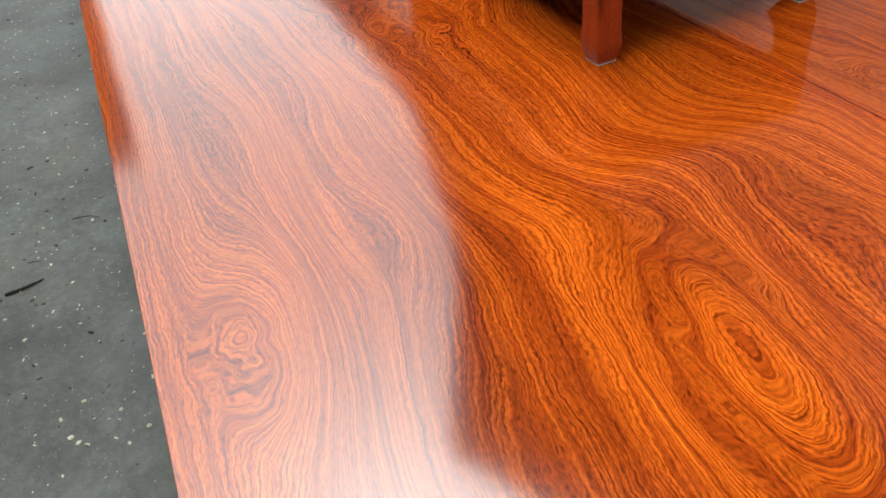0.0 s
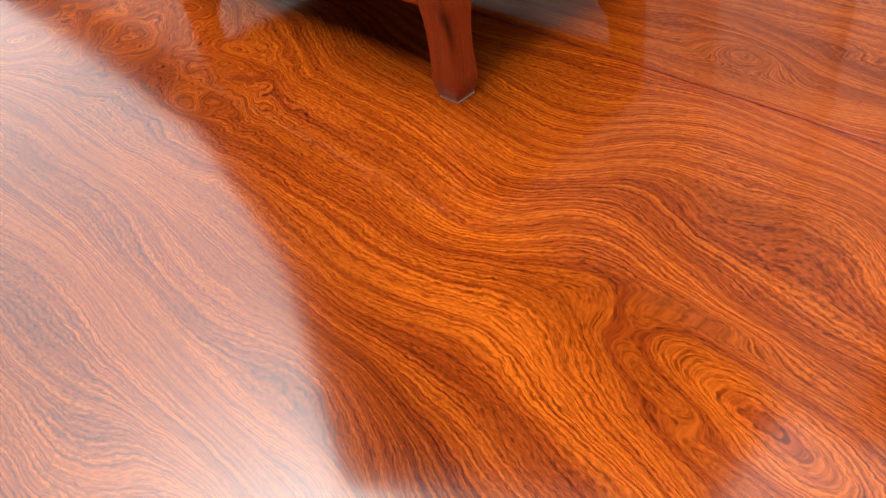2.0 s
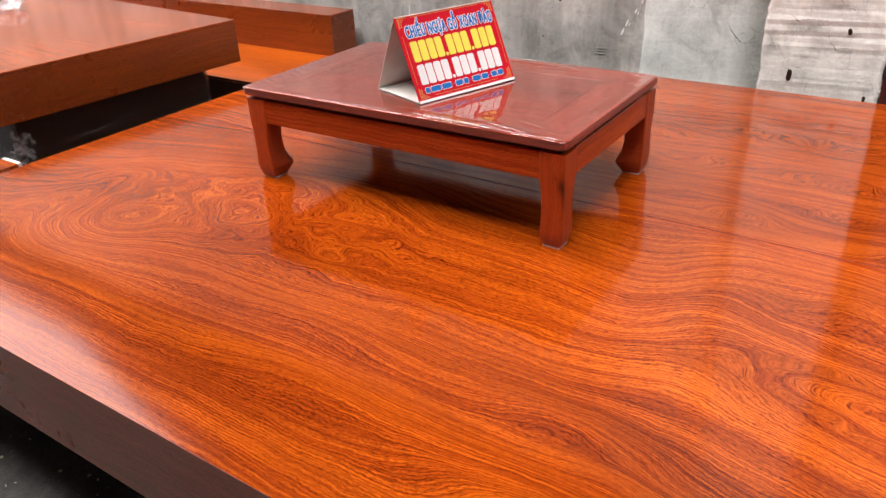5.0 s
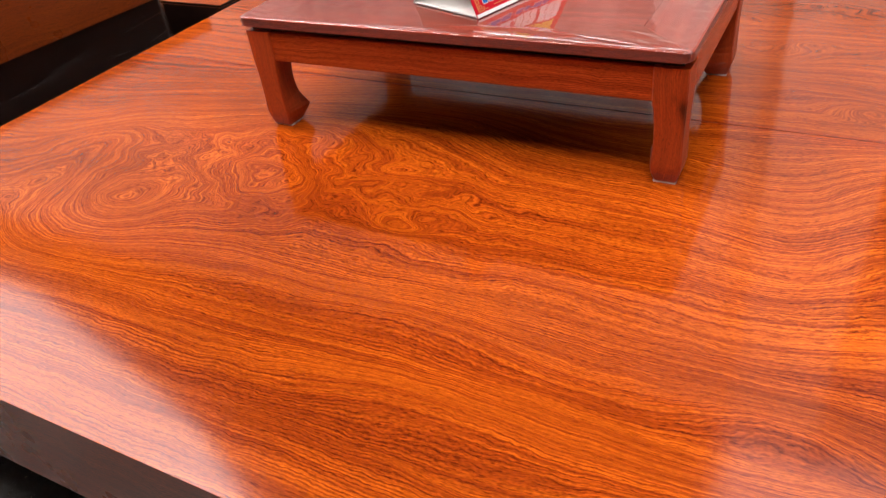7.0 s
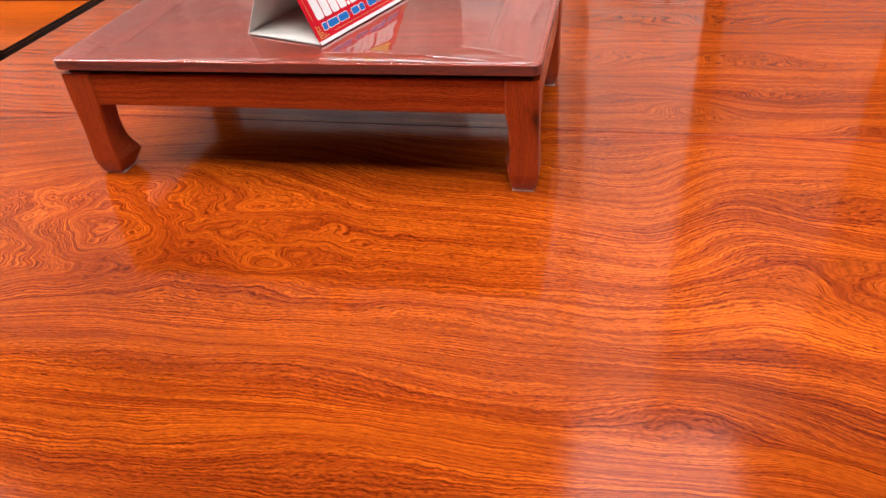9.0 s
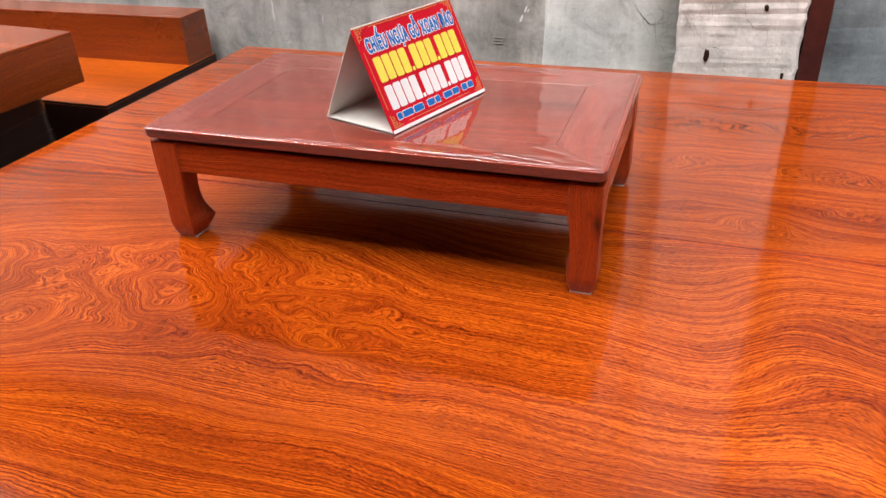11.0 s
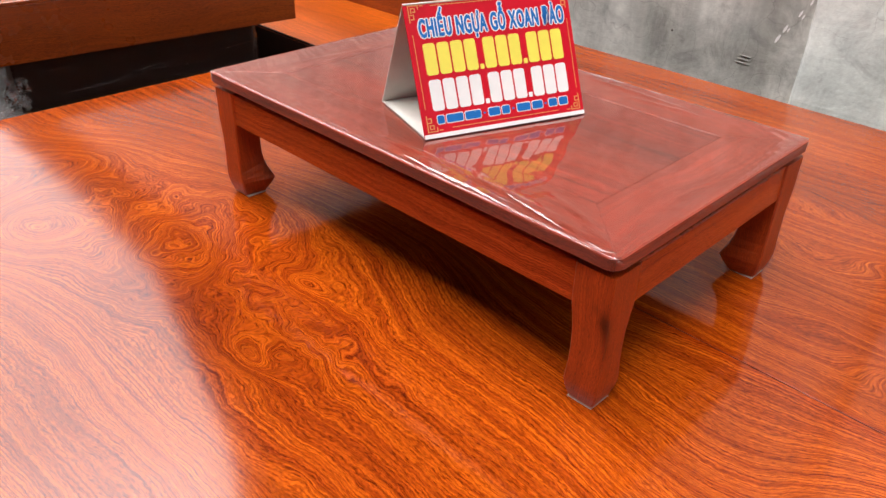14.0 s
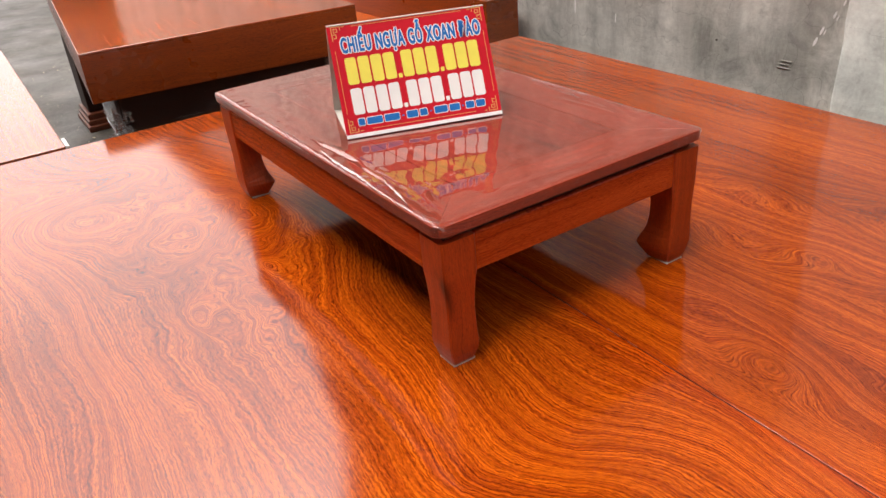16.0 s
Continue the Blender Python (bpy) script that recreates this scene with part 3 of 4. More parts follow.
for i, (line, yf, width) in enumerate((
        ([(-0.150, 0.593), (-0.115, 0.545), (-0.084, 0.517), (-0.045, 0.523)], 1.7432, 0.0028), ([(-0.066, 0.517), (-0.055, 0.430)], 1.7432, 0.0018), ([(-0.330, 0.348), (-0.300, 0.375), (-0.278, 0.397)], 1.7432, 0.0024),
        ([(0.090, 0.668), (0.132, 0.643), (0.160, 0.652), (0.228, 0.650)], 1.6072, 0.0026), ([(0.129, 0.623), (0.115, 0.586)], 1.6072, 0.0022), ([(0.159, 0.780), (0.166, 0.720), (0.164, 0.662)], 1.6072, 0.0022),
        ([(0.240, 0.735), (0.266, 0.710), (0.317, 0.684)], 1.6072, 0.0024), ([(0.228, 0.650), (0.236, 0.598), (0.264, 0.556), (0.337, 0.573)], 1.6072, 0.0020), ([(0.124, 0.477), (0.150, 0.482), (0.177, 0.470)], 1.6072, 0.0028),
        ([(-0.92, 0.70), (-0.90, 0.60), (-0.93, 0.52)], 1.7645, 0.0020))):
    solo("wall_crack", crack(line, yf, width, 200 + i), UNDER, "thin jagged dark crack in the cement render", "crack", "cracks in the wall", "structure")

# roofs over the yard: unseen dark sheets shaping the light, sky open between them
bm = bmesh.new()
prism(bm, [(-15.9, 1.7), (-7.5, 1.6), (-5.5, 1.50), (-3.2, 0.92), (-1.5, 0.10), (-0.9, 0.45), (-0.3, 0.9), (0.02, 1.1), (0.02, 2.8), (0.98, 2.8), (0.98, 1.5), (9, 1.5), (9, 9), (-15.9, 9)], 3.5, 3.55)
setting("ceiling", bm, ROOF, "dark sheet roof over the yard with an open slot", "roof")
# Unseen southern sheet; its near edge is set by how much light it cuts.
bm = bmesh.new()
prism(bm, [(-16, -1.15), (-6.1, -1.15), (-6.1, -1.7), (-2.0, -1.7), (-1.4, -1.6), (9, -1.6), (9, -9), (-16, -9)], 3.5, 3.55)
setting("ceiling_south_blocker", bm, ROOF, "unseen dark sheet roof across the yard, edged to cut the light", "roof")
# Unseen walls added to close the yard and hold back low sky light.
setting("south_blocker", boxed((-9, -5.2, -0.05), (9, -5.0, 3.5)), ROOF, "unseen dark wall added across the yard to block low light", "wall")
setting("east_closing_wall", boxed((9, -9, -0.05), (9.2, 9, 3.5)), WALL_GREY, "unseen grey wall added to close the yard", "wall")
setting("far_west_blocker", boxed((-16.3, 0.8, -0.05), (-16, 9, 4.2)), ROOF, "unseen dark wall added to block the low western sky", "wall")


# ---- the platform ----
def platform_board(x0, x1, y0, y1, z0, z1, top, side_x, side_y, label, group=""):
    """A thick hollow board: veneered top, aprons on the sides."""
    ob = thing("platform_board", label, "platform", (0, 0, 0), 0, group)
    bm = boxed((x0, y0, z0), (x1, y1, z1), 0.0005, 2)
    bm.normal_update()
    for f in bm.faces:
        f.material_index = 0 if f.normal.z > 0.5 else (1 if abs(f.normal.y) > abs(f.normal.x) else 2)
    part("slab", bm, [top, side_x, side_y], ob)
    return ob


X0, X1, TOP, BOT = -1.597, 0.887, 0.45, 0.262
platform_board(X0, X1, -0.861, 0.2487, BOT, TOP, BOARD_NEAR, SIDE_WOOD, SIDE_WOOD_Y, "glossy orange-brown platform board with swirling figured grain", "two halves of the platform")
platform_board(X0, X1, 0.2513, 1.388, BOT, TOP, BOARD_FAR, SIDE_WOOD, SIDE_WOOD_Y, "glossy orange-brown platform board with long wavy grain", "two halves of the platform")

# Added strip that keeps the open gap between the boards dark.
setting("seam_shade_strip", boxed((X0 + 0.002, 0.24875, 0.40), (X1 - 0.002, 0.25125, TOP - 0.006)), SEAM, "added dark strip in the seam between the two boards", "seam")


# Unseen supports; their dark colour carries the shade under the boards.
def trestle(x, y0, y1, h):
    ob = thing("trestle_base", "unseen wooden trestle base, darkened for the shade under the platform board", "base", (x, 0, 0), 0, "trestles under the platform")
    part("beam", boxed((-0.09, y0, h - 0.07), (0.09, y1, h), 0.004, 1), UNDER, ob)
    for y in (y0 + 0.05, y1 - 0.19):
        part("leg", boxed((-0.07, y, 0), (0.07, y + 0.14, h - 0.07), 0.006, 1), UNDER, ob)
    return ob


for x in (-1.25, 0.52):
    trestle(x, -0.62, 1.22, BOT)

# ---- the low tea table ----
TX0, TX1, TY0, TY1 = -0.907, 0.022, -0.021, 0.533
table = thing("tea_table", "low reddish wooden tea table with hoof feet, top wrapped in plastic", "table", (0, 0, TOP), 0.8)
LX0, LX1, LY0, LY1 = -0.900, 0.019, -0.014, 0.527
LEVELS = ((0.0028, 0.050, 0.055, 0.0110), (0.008, 0.052, 0.058, 0.0085), (0.022, 0.056, 0.066, 0.0045), (0.034, 0.0575, 0.0715, 0.0025), (0.042, 0.057, 0.069, 0.002), (0.055, 0.0555, 0.063, 0.002), (0.070, 0.0545, 0.0585, 0.0025), (0.090, 0.054, 0.056, 0.0025), (0.115, 0.0545, 0.0555, 0.0025), (0.140, 0.0565, 0.057, 0.0015), (0.160, 0.060, 0.060, 0.0005), (0.224, 0.060, 0.060, 0.0))


def hoof_leg(cx, cy, sx, sy):
    """A leg whose outer corner is at (cx, cy) and that grows inwards by sx, sy."""
    bm = bmesh.new()
    rings = []
    for z, w, tip, a in LEVELS:
        c = 0.0025
        pts = [(a + c, a), (w - c, a), (w, a + c), (tip, tip - c), (tip - c, tip), (a + c, w), (a, w - c), (a, a + c)]
        rings.append([bm.verts.new((cx + sx * u, cy + sy * v, z)) for u, v in pts])
    for a, b in zip(rings, rings[1:]):
        for i in range(8):
            bm.faces.new((a[i], a[(i + 1) % 8], b[(i + 1) % 8], b[i]))
    bm.faces.new(rings[0])
    bm.faces.new(rings[-1])
    for f in bm.faces:
        f.smooth = False
    return bm


for cx, cy, sx, sy in ((LX0, LY0, 1, 1), (LX1, LY0, -1, 1), (LX1, LY1, -1, -1), (LX0, LY1, 1, -1)):
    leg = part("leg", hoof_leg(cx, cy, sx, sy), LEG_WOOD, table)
    k = 0.0110 if sx < 0 else 0.014
    w = 0.040
    lo = (min(cx + sx * k, cx + sx * (k + w)), min(cy + sy * k, cy + sy * (k + w)), 0.0)
    part("foot_pad", boxed(lo, (lo[0] + w, lo[1] + w, 0.0028)), FELT, leg, "thin white felt pad")
for y in (LY0 + 0.003, LY1 - 0.025):
    part("apron", boxed((LX0 + 0.056, y, 0.160), (LX1 - 0.056, y + 0.022, 0.223), 0.002, 1), RAIL_X, table)
for x in (LX0 + 0.003, LX1 - 0.025):
    part("apron", boxed((x, LY0 + 0.056, 0.160), (x + 0.022, LY1 - 0.056, 0.223), 0.002, 1), RAIL_Y, table)
# The gap's shade below the top is put into this dark neck.
part("shadow_neck", boxed((LX0 + 0.012, LY0 + 0.012, 0.2235), (LX1 - 0.012, LY1 - 0.012, 0.2355)), UNDER, table, "recessed neck with its shade in a dark colour")
W, Z0, Z1 = 0.105, 0.236, 0.2535


def mitred(pts):
    bm = bmesh.new()
    prism(bm, pts, Z0, Z1)
    bmesh.ops.bevel(bm, geom=[e for e in bm.edges], offset=0.0012, segments=1, affect="EDGES")
    return bm


def rounded(x0, x1, y0, y1, r=0.018, k=6):
    pts = []
    for cx, cy, a0 in ((x1 - r, y0 + r, -90), (x1 - r, y1 - r, 0), (x0 + r, y1 - r, 90), (x0 + r, y0 + r, 180)):
        pts += [(cx + r * math.cos(radians(a0 + 90 * i / k)), cy + r * math.sin(radians(a0 + 90 * i / k))) for i in range(k + 1)]
    return pts


def corner_arc(cx, cy, r, a0, k=3):
    return [(cx + r * math.cos(radians(a0 + 45 * i / k)), cy + r * math.sin(radians(a0 + 45 * i / k))) for i in range(k + 1)]


R = 0.018
g = 0.0004
near = [(TX0 + W, TY0 + W)] + corner_arc(TX0 + R, TY0 + R, R, 225) + corner_arc(TX1 - R, TY0 + R, R, 270) + [(TX1 - W, TY0 + W)]
far = [(TX1 - W, TY1 - W)] + corner_arc(TX1 - R, TY1 - R, R, 45) + corner_arc(TX0 + R, TY1 - R, R, 90) + [(TX0 + W, TY1 - W)]
east = [(TX1 - W, TY0 + W)] + corner_arc(TX1 - R, TY0 + R, R, 315) + corner_arc(TX1 - R, TY1 - R, R, 0) + [(TX1 - W, TY1 - W)]
west = [(TX0 + W, TY1 - W)] + corner_arc(TX0 + R, TY1 - R, R, 135) + corner_arc(TX0 + R, TY0 + R, R, 180) + [(TX0 + W, TY0 + W)]
for pts, mt in ((near, TOP_X), (far, TOP_X), (east, TOP_Y), (west, TOP_Y)):
    part("top_rail", mitred(pts), mt, table)
part("top_panel", boxed((TX0 + W + 0.001, TY0 + W + 0.001, Z0), (TX1 - W - 0.001, TY1 - W - 0.001, Z1 - 0.0008), 0.001, 1), PANEL, table)


def wrap_sheet():
    """The clear film over the top: a fine sheet with folds by the edges, turned down round them."""
    bm = bmesh.new()
    nx, ny = 190, 120
    grid = {}
    folds = [(-0.47, 0.012, -0.20, 0.030, 0.0030, 0.0053), (-0.30, 0.018, -0.06, 0.012, 0.0036, 0.0045), (-0.14, 0.060, -0.03, 0.022, 0.0027, 0.0060), (-0.20, 0.004, 0.0, 0.002, 0.0024, 0.0045),
             (-0.06, 0.020, 0.004, 0.004, 0.0027, 0.0045), (-0.42, 0.505, -0.16, 0.490, 0.0030, 0.0045), (-0.30, 0.470, -0.13, 0.482, 0.0024, 0.0045), (-0.86, 0.02, -0.70, 0.0, 0.0006, 0.0037),
             (-0.85, 0.05, -0.80, 0.40, 0.0005, 0.0045), (-0.02, 0.10, -0.01, 0.34, 0.0015, 0.0045), (-0.70, 0.008, -0.50, 0.012, 0.0006, 0.0030)]
    for i in range(nx + 1):
        for j in range(ny + 1):
            x = TX0 - 0.0015 + (TX1 - TX0 + 0.003) * i / nx
            y = TY0 - 0.0015 + (TY1 - TY0 + 0.003) * j / ny
            edge = min(x - TX0, TX1 - x, y - TY0, TY1 - y)
            z = Z1 + 0.0014 + 0.0007 * noise.noise((x * 7, y * 7, 1.0)) + 0.0004 * noise.noise((x * 30, y * 18, 5.0))
            z += 0.0009 * max(0.0, 1 - edge / 0.05) * noise.noise((x * 60, y * 60, 2.0))
            pull = math.exp(-((x - TX0) / 0.06) ** 2) + 0.6 * math.exp(-((TY1 - y) / 0.05) ** 2)
            z += 0.00035 * pull * math.sin(2 * math.pi * (y / 0.024 + 0.4 * x / 0.024) + 4 * noise.noise((x * 9, y * 9, 3.0)))
            for ax, ay, bx, by, h, w in folds:
                d = Vector((bx - ax, by - ay))
                t = min(1.0, max(0.0, ((x - ax) * d.x + (y - ay) * d.y) / d.length_squared))
                near_d = math.hypot(x - ax - t * d.x, y - ay - t * d.y) + 0.0015 * noise.noise((x * 40, y * 40, 7.0))
                z += h * math.exp(-(near_d / w) ** 2) * math.sin(math.pi * min(0.97, max(0.03, t)))
            if edge < 0.006:
                z -= (0.006 - edge) ** 2 / 0.006 * 0.7
            cx = min(max(x, TX0 + R), TX1 - R)
            cy = min(max(y, TY0 + R), TY1 - R)
            r = math.hypot(x - cx, y - cy)
            if r > R + 0.0015:
                x, y = cx + (x - cx) * (R + 0.0015) / r, cy + (y - cy) * (R + 0.0015) / r
            grid[i, j] = bm.verts.new((x, y, z))
    for i in range(nx):
        for j in range(ny):
            f = bm.faces.new((grid[i, j], grid[i + 1, j], grid[i + 1, j + 1], grid[i, j + 1]))
            f.smooth = True
    rim = [grid[i, 0] for i in range(nx)] + [grid[nx, j] for j in range(ny)] + [grid[i, ny] for i in range(nx, 0, -1)] + [grid[0, j] for j in range(ny, 0, -1)]
    low = [bm.verts.new((v.co.x + 0.0008 * noise.noise(v.co * 50), v.co.y + 0.0008 * noise.noise(v.co * 60), Z0 + 0.0005 + 0.0015 * noise.noise(v.co * 30))) for v in rim]
    for k in range(len(rim)):
        q = (k + 1) % len(rim)
        f = bm.faces.new((rim[k], low[k], low[q], rim[q]))
        f.smooth = True
        f.material_index = 1
    return bm


wrap = part("plastic_wrap", wrap_sheet(), [FILM, FILM_RIM], table, "clear wrinkled plastic film round the top")


def glint(line, width, lift, seed):
    """A raised crease of doubled film, pointed at both ends and a little ragged, white in place of a highlight."""
    rng = random.Random(seed)
    bm = bmesh.new()
    pts = []
    for (ax, ay), (bx, by) in zip(line, line[1:]):
        k = max(3, int(math.dist((ax, ay), (bx, by)) / 0.006))
        pts += [(ax + (bx - ax) * i / k, ay + (by - ay) * i / k) for i in range(k)]
    pts.append(line[-1])
    prev = None
    for i, (x, y) in enumerate(pts):
        t = i / (len(pts) - 1)
        hw = 0.5 * width * (math.sin(math.pi * (0.03 + 0.94 * t)) ** 0.7) * rng.uniform(0.45, 1.2)
        y += rng.uniform(-0.15, 0.15) * width
        row = [bm.verts.new((x, y - hw, Z1 + lift)), bm.verts.new((x, y, Z1 + lift + 0.35 * hw + 0.0004)), bm.verts.new((x, y + hw, Z1 + lift))]
        if prev:
            for j in range(2):
                bm.faces.new((prev[j], row[j], row[j + 1], prev[j + 1]))
        prev = row
    return bm


for i, (line, width) in enumerate((
        ([(-0.368, -0.006), (-0.29, -0.013), (-0.212, -0.012), (-0.150, -0.018)], 0.008), ([(-0.182, 0.010), (-0.122, 0.001), (-0.068, -0.010)], 0.006),
        ([(-0.165, -0.010), (-0.150, -0.018), (-0.056, -0.020), (-0.002, -0.0195)], 0.0022), ([(-0.030, -0.014), (0.000, -0.017), (0.013, -0.010)], 0.003),
        ([(-0.86, -0.0205), (-0.60, -0.0205), (-0.37, -0.0205)], 0.0014), ([(-0.434, 0.515), (-0.36, 0.520), (-0.314, 0.522)], 0.002), ([(-0.30, 0.516), (-0.242, 0.521)], 0.0015),
        ([(-0.60, -0.010), (-0.52, -0.013), (-0.43, -0.010)], 0.0016), ([(-0.20, -0.004), (-0.15, -0.006)], 0.0015))):
    part("crease", glint(line, width, 0.0042, 70 + i), CREASE_GLINT, wrap, "film crease with its highlight painted milky white")

# ---- the tent sign ----
sign = thing("tent_sign", "red folded card sign with blue, yellow and white print", "sign", (-0.387, 0.050, TOP + Z1 + 0.0036), math.degrees(math.atan2(0.949, 0.314)))
SW, SH, LEAN_BACK = 0.298, 0.187, 0.091
SL = math.hypot(SH, LEAN_BACK)
tilt = math.degrees(math.atan2(SH, LEAN_BACK))


def on_front(bm):
    """From the card's own plane (x along, y up it) to its leaning place."""
    bmesh.ops.transform(bm, matrix=pose(0, 0, 0, tilt), verts=bm.verts)
    return bm


front = part("front_panel", on_front(boxed((0, 0, -0.0028), (SW, SL, 0), 0.0006, 1)), [PRINT_RED], sign, "red printed front")
bm = boxed((0, 0, 0), (SW, SL, 0.0028), 0.0006, 1)
bmesh.ops.transform(bm, matrix=pose(0, 2 * LEAN_BACK, 0, 180 - tilt), verts=bm.verts)
part("back_panel", bm, CARD, sign, "grey-white card back")
part("base_panel", boxed((0.001, 0.004, 0.0), (SW - 0.001, 2 * LEAN_BACK - 0.004, 0.0024)), CARD, sign, "grey-white card base")
bm = bmesh.new()
box(bm, (0.0, 0.0, 0.0002), (SW, 0.0065, 0.0008))
part("border_strip", on_front(bm), PRINT_WHITE, front)


def flat_bars(name, spans, mat, lift, parent, r=0.22):
    """Print on the sign: bars with rounded ends, (u0, v0, u1, v1)."""
    bm = bmesh.new()
    for u0, v0, u1, v1 in spans:
        rr = r * min(u1 - u0, v1 - v0)
        prism(bm, rounded(u0, u1, v0, v1, rr, 4), 0.0001, lift)
    return part(name, on_front(bm), mat, parent)


def number_row(v0, v1):
    spans, u = [], 0.020
    for ch in "####.###.###":
        w = 0.0100 if ch == "." else 0.0235
        spans.append((u + 0.0015, v0, u + w - 0.0015, v0 + (0.008 if ch == "." else v1 - v0)))
        u += w
    return spans


for v0, v1, ink in ((0.0960, 0.1450, PRINT_YELLOW), (0.0410, 0.0890, PRINT_WHITE)):
    for span in number_row(v0, v1):
        flat_bars("number_bar", [span], ink, 0.0007, front)
words = [(0.026, 0.038), (0.042, 0.071), (0.075, 0.103), (0.108, 0.112), (0.117, 0.138), (0.142, 0.156), (0.161, 0.165), (0.170, 0.195), (0.199, 0.219), (0.223, 0.227), (0.231, 0.247), (0.251, 0.268)]
for a, b2 in words:
    if b2 - a > 0.006:
        flat_bars("word_edge", [(a - 0.001, 0.0195, b2 + 0.001, 0.0345)], PRINT_WHITE, 0.0006, front)
        flat_bars("word_bar", [(a, 0.0208, b2, 0.0332)], PRINT_BLUE, 0.0009, front)
    else:
        flat_bars("word_bar", [(a, 0.0258, b2, 0.0284)], PRINT_BLUE, 0.0009, front)


def lettering(text, u0, v0, width, height, mat, lift, fat, spread):
    cu = bpy.data.curves.new("title", "FONT")
    cu.body, cu.size, cu.offset = text, 1.0, fat
    cu.extrude = 0.01
    cu.space_character, cu.space_word = 1.12, 1.15
    ob = bpy.data.objects.new("title_source", cu)
    scene.collection.objects.link(ob)
    me = bpy.data.meshes.new_from_object(ob.evaluated_get(bpy.context.evaluated_depsgraph_get()))
    bpy.data.objects.remove(ob)
    bm = bmesh.new()
    bm.from_mesh(me)
    bpy.data.meshes.remove(me)
    xs = [v.co.x for v in bm.verts]
    ys = [v.co.y for v in bm.verts if 0 <= v.co.y]
    kx, ky = width / (max(xs) - min(xs)), height / 0.70
    for v in bm.verts:
        v.co = Vector((u0 + (v.co.x - min(xs)) * kx, v0 + v.co.y * ky, lift if v.co.z > 0 else 0.0002))
    out = bmesh.new()
    me = bpy.data.meshes.new("title_shape")
    bm.to_mesh(me)
    bm.free()
    for k in range(8):
        shift = Vector((math.cos(k * math.pi / 4), math.sin(k * math.pi / 4), 0)) * spread
        first = len(out.verts)
        out.from_mesh(me)
        out.verts.ensure_lookup_table()
        for v in out.verts[first:]:
            v.co += shift + Vector((0, 0, 0.000004 * k))
    bpy.data.meshes.remove(me)
    return part("title", on_front(out), mat, front)


TITLE = "CHI\u1ebeU NG\u1ef0A G\u1ed6 XOAN \u0110\u00c0O"
lettering(TITLE, 0.0205, 0.1550, 0.263, 0.0265, PRINT_WHITE, 0.0006, 0.014, 0.0024)
lettering(TITLE, 0.0205, 0.1550, 0.263, 0.0265, PRINT_BLUE, 0.0009, 0.014, 0.0007)
lines = [(0.045, 0.2010, SW - 0.045, 0.2020), (0.008, 0.045, 0.0089, 0.160), (SW - 0.0089, 0.045, SW - 0.008, 0.160), (0.05, 0.0120, SW - 0.05, 0.0130)]
flat_bars("border_line", lines, PRINT_GOLD, 0.0006, front, 0.1)
for sx, sy in ((1, 1), (-1, 1), (-1, -1), (1, -1)):
    ox, oy = (0.007 if sx > 0 else SW - 0.007), (0.0095 if sy > 0 else SL - 0.004)
    key = [(0, 0, 0.016, 0.0015), (0, 0, 0.0015, 0.026), (0.004, 0.004, 0.012, 0.0055), (0.004, 0.004, 0.0055, 0.012), (0.0105, 0.004, 0.012, 0.011), (0.0065, 0.0095, 0.012, 0.011), (0, 0.014, 0.009, 0.0155), (0.0075, 0.014, 0.009, 0.022), (0.003, 0.0205, 0.009, 0.022), (0.016, 0, 0.0175, 0.007), (0.020, 0.001, 0.026, 0.0024)]
    spans = [(min(ox + sx * a, ox + sx * c), min(oy + sy * b2, oy + sy * d), max(ox + sx * a, ox + sx * c), max(oy + sy * b2, oy + sy * d)) for a, b2, c, d in key]
    flat_bars("corner_ornament", spans, PRINT_GOLD, 0.0006, front, 0.05)

# ---- the neighbouring platforms ----

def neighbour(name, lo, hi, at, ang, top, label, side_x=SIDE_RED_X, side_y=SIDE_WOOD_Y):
    ob = thing(name, label, "platform", at, ang)
    split = hi[2] - 0.012
    for what, a, b in (("body", lo, (hi[0], hi[1], split)), ("top_board", (lo[0], lo[1], split), hi)):
        bm = boxed(a, b, 0.0025 if what == "top_board" else 0.0008, 2)
        bm.normal_update()
        for f in bm.faces:
            f.material_index = 0 if f.normal.z > 0.5 else (1 if abs(f.normal.y) > abs(f.normal.x) else 2)
        part(what, bm, [top, side_x, side_y], ob)
    return ob


neighbour("stacked_platform", (-2.3, 0, 0.456), (0, 1.005, 0.630), (-2.0, -0.157, 0), -5.0, OTHER_TOP, "thick glossy reddish-brown platform board standing on a wrapped base")
wrapped = thing("wrapped_base", "dark wooden base bound in clear stretch film", "base", (-2.0, -0.157, 0), -5.0)
part("base_block", boxed((-2.2, 0.085, 0.06), (-0.10, 0.885, 0.4555), 0.008, 2), UNDER, wrapped)


